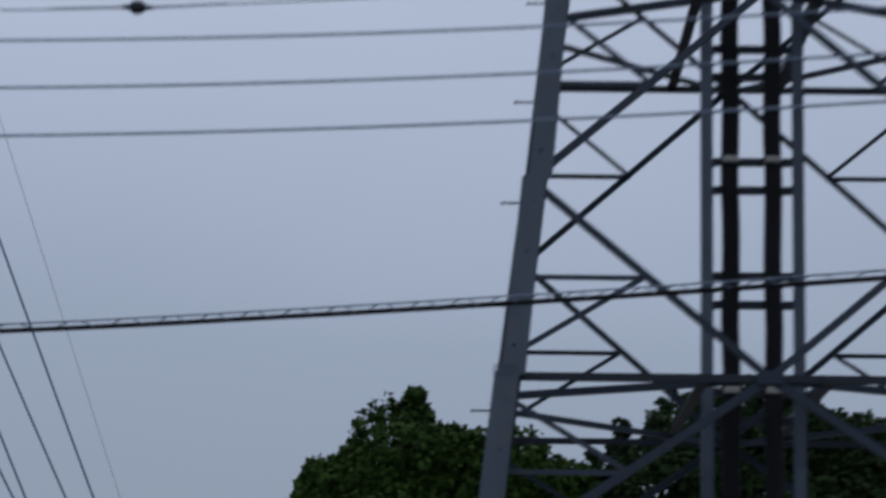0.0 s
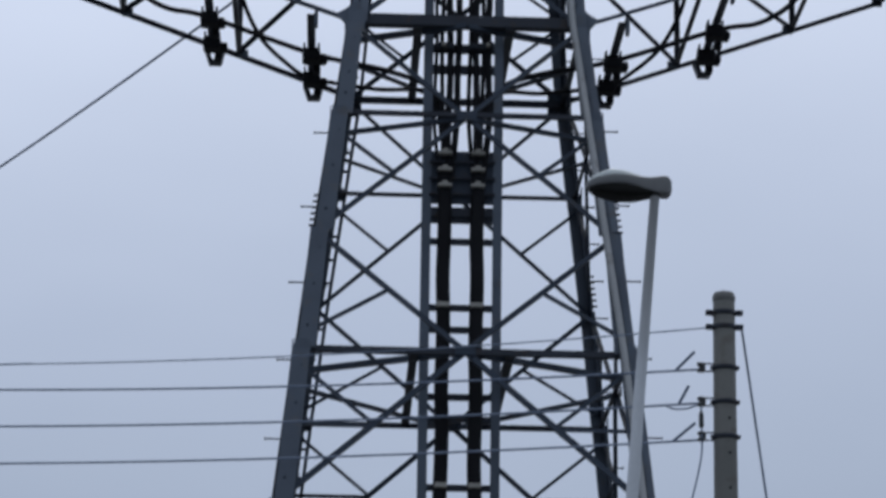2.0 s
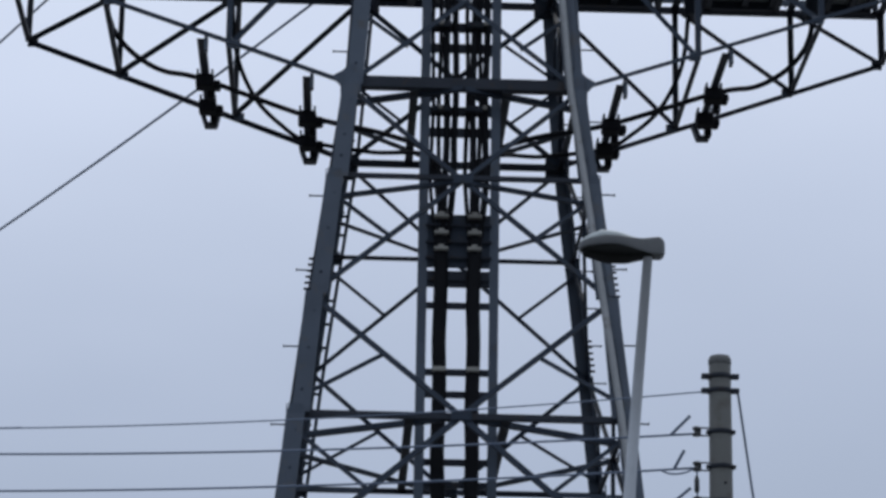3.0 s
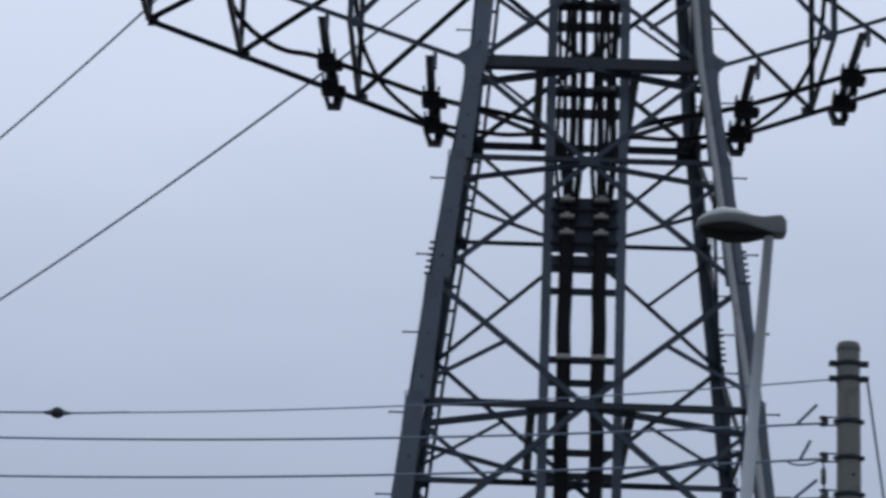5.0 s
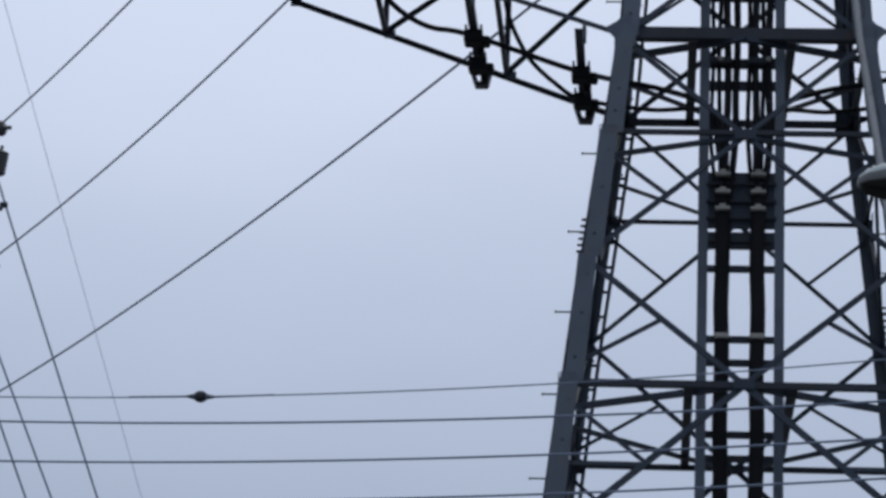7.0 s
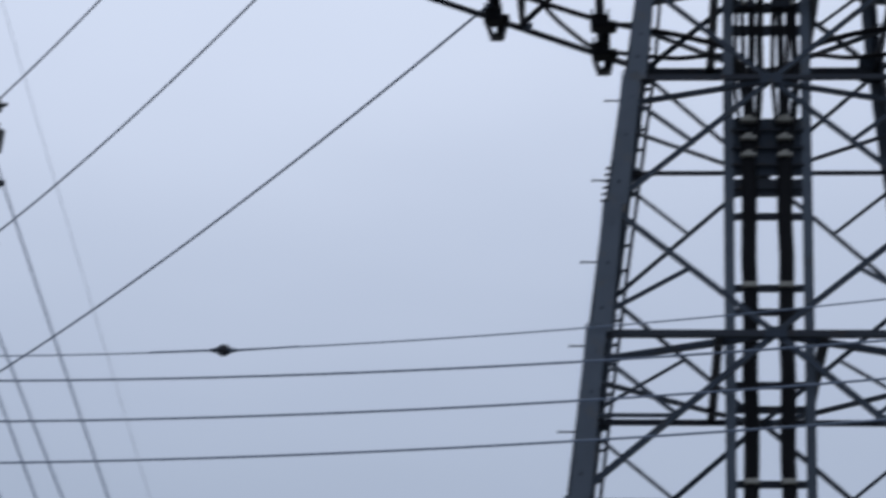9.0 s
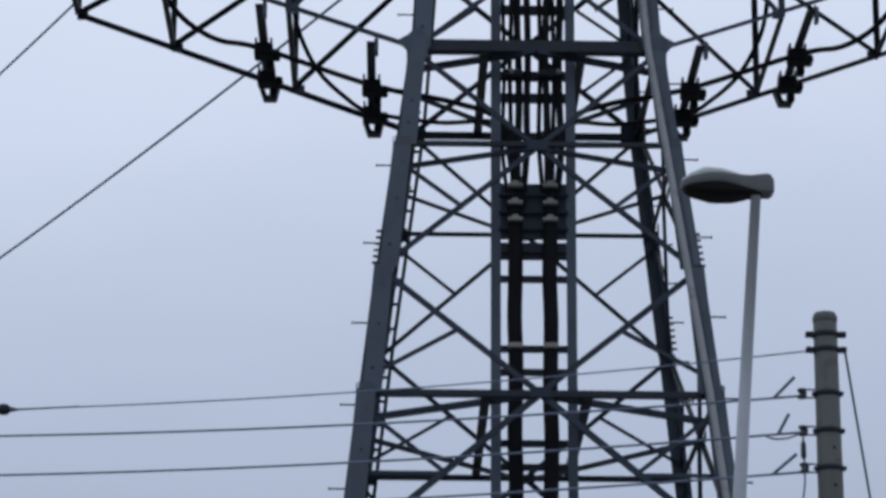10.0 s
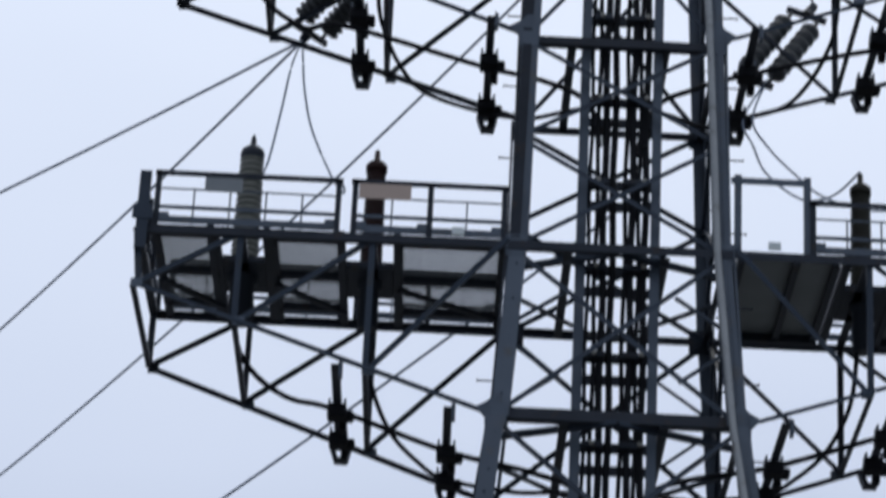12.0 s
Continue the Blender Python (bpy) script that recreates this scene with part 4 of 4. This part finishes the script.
# ---- street lamp ----
LY = -14.35
lamp = thing("street_lamp", "grey flat-headed street lamp on a slim leaning zinc pole", "street lamp", at=(0.505, LY, 0))
bm = bmesh.new()
tube(bm, [(0.0, 0, 0), (0.2, 0, 3.0), (0.37, 0, 5.9), (0.48, 0, 7.4), (0.622, 0, 9.195)], 0.075, 18, 0.041)
part("pole", bm, POLE_STEEL, lamp)
bm = bmesh.new()
tube(bm, [(0.318, 0, 5.1), (0.321, 0, 5.14)], 0.068, 16)
part("collar", bm, STEEL, lamp)


def head_shell(bm, stations, x0=-0.6, length=0.74, n=28, m=8, wide=0.155, power=0.3):
    """A closed shell along x through stations of (u, bottom, top, half-width factor), with squarish rounded sections."""
    us = [s[0] for s in stations]
    rows = []
    for i in range(n + 1):
        u = i / n
        low, high, ww = (float(np.interp(u, us, [s[k] for s in stations])) for k in (1, 2, 3))
        ring = []
        for j in range(4 * m):
            a = math.tau * j / (4 * m)
            sq = lambda v: math.copysign(abs(v) ** power, v)
            ring.append(bm.verts.new((x0 + length * u, sq(math.cos(a)) * wide * ww, (high + low) / 2 + sq(math.sin(a)) * (high - low) / 2)))
        rows.append(ring)
    for a, b in zip(rows, rows[1:]):
        for j in range(4 * m):
            f = bm.faces.new((a[j], a[(j + 1) % (4 * m)], b[(j + 1) % (4 * m)], b[j]))
            f.smooth = True
    bm.faces.new(rows[0][::-1])
    bm.faces.new(rows[-1])


head = new("lamp_head")
head.parent = lamp
head.location = (0.622, 0, 9.175)
bm = bmesh.new()
head_shell(bm, [(0, 0.07, 0.115, 0.3), (0.03, 0.065, 0.128, 0.55), (0.12, 0.07, 0.148, 0.82), (0.3, 0.08, 0.17, 1.0), (0.45, 0.078, 0.17, 1.0), (0.62, 0.05, 0.158, 0.9), (0.75, 0.025, 0.16, 0.72), (0.86, 0.015, 0.175, 0.64), (0.93, 0.012, 0.182, 0.62), (0.97, 0.012, 0.17, 0.6), (1.0, 0.03, 0.135, 0.52)], power=0.22)
part("housing", bm, LAMP_GREY, head)
bm = bmesh.new()
head_shell(bm, [(0, 0.045, 0.085, 0.35), (0.08, 0.02, 0.085, 0.75), (0.35, -0.022, 0.1, 1.03), (0.6, -0.02, 0.085, 0.98), (0.8, 0.008, 0.06, 0.75), (0.95, 0.014, 0.05, 0.55), (1.0, 0.02, 0.045, 0.45)], -0.575, 0.66, 24, 6, 0.148, 0.45)
part("lens", bm, LAMP_DARK, head, "dark glossy lower cover")
bm = bmesh.new()
head_shell(bm, [(0, 0.11, 0.14, 0.3), (0.12, 0.12, 0.18, 0.75), (0.35, 0.13, 0.228, 1.0), (0.6, 0.13, 0.216, 1.0), (0.85, 0.12, 0.18, 0.8), (1.0, 0.12, 0.15, 0.6)], -0.59, 0.52, 24, 6, 0.142, 0.5)
part("lid", bm, LAMP_LID, head, "pale greenish grey lid")

# ---- trees behind the pylon ----
def leaf_crown(bm, rng, lobes, count_of, size):
    for (c, rad), cnt in zip(lobes, count_of):
        c = Vector(c)
        for _ in range(cnt):
            d = Vector((rng.gauss(0, 1), rng.gauss(0, 1), rng.gauss(0, 1))).normalized()
            wob = 1 + 0.25 * noise.noise((c + d * rad) * 1.5) + 0.22 * noise.noise((c + d * rad) * 4.1)
            p = c + d * rad * wob * rng.uniform(0.55, 1.0) ** 0.5
            u = Vector((rng.gauss(0, 1), rng.gauss(0, 1), rng.gauss(0, 0.6))).normalized()
            v = u.cross(d + Vector((rng.gauss(0, 0.5), rng.gauss(0, 0.5), rng.gauss(0, 0.5)))).normalized()
            s = size * rng.uniform(0.6, 1.3)
            nrm = u.cross(v) * s * 0.25
            a, b, e, f = (bm.verts.new(p - u * s), bm.verts.new(p + u * s * 0.1 - v * s * 0.7 + nrm), bm.verts.new(p + u * s), bm.verts.new(p + u * s * 0.1 + v * s * 0.7 + nrm))
            bm.faces.new((a, b, e))
            bm.faces.new((a, e, f))


def tree(x, y, height, lobes, mat, seed, label, size=0.065):
    rng = random.Random(seed)
    ob = thing("tree", label, "tree", "trees behind the pylon", at=(x, y, 0))
    bm = bmesh.new()
    tube(bm, spline([(0, 0, 0), (0.1, 0, height * 0.35), (-0.05, 0.1, height * 0.7), (0, 0, height * 0.9)]), 0.22, 10, 0.04)
    for c, r in lobes:
        z0 = height * 0.4
        tube(bm, spline([(0.05, 0, z0), Vector(c) * 0.5 + Vector((0, 0, z0 * 0.5)), c]), 0.07, 6, 0.02)
    part("trunk", bm, BARK, ob)
    bm = bmesh.new()
    leaf_crown(bm, rng, lobes, [int(4800 * r * r) + 120 for c, r in lobes], size)
    part("crown", bm, mat, ob, "dense dark green leaves")
    return ob


tree(-3.98, 12.0, 8.4, [((0.0, 0, 7.2), 1.0), ((-0.75, 0.2, 6.85), 0.8), ((0.75, 0.1, 7.1), 0.85), ((0.17, 0, 8.0), 0.32), ((0.19, 0, 8.36), 0.15), ((-1.1, 0, 6.6), 0.65), ((-1.25, 0, 7.2), 0.22), ((1.45, 0.2, 7.1), 0.85), ((2.2, 0.3, 6.8), 0.8), ((0, 0.2, 5.9), 1.6), ((1.4, 0.3, 5.8), 1.3)],
     LEAF, 3, "broad dark green broadleaf tree with a rounded crown")
tree(-0.88, 12.6, 8.2, [((0.15, 0, 8.0), 0.16), ((0.12, 0, 7.7), 0.22), ((-0.3, 0, 7.6), 0.1), ((0.0, 0, 7.2), 0.45), ((-0.3, 0, 6.5), 0.95), ((0.2, 0, 5.6), 1.4)],
     LEAF_DARK, 5, "slim dark evergreen tree with a pointed top", 0.05)
tree(0.9, 12.0, 8.6, [((-0.75, 0, 7.75), 0.62), ((0.1, 0, 7.9), 0.72), ((0.9, 0.2, 7.85), 0.75), ((1.7, 0.1, 7.45), 0.8), ((-0.9, 0, 7.0), 0.9), ((0.3, 0, 6.8), 1.3), ((1.8, 0, 6.5), 1.2), ((0.4, 0.3, 5.6), 1.6)],
     LEAF_DARK, 8, "dense dark green broadleaf tree behind the riser")
tree(4.03, 13.0, 8.3, [((0, 0, 7.3), 0.95), ((-0.9, 0, 7.0), 0.9), ((1.0, 0, 6.9), 1.0), ((0, 0, 6.0), 1.5)],
     LEAF, 11, "green broadleaf tree with a rounded crown")
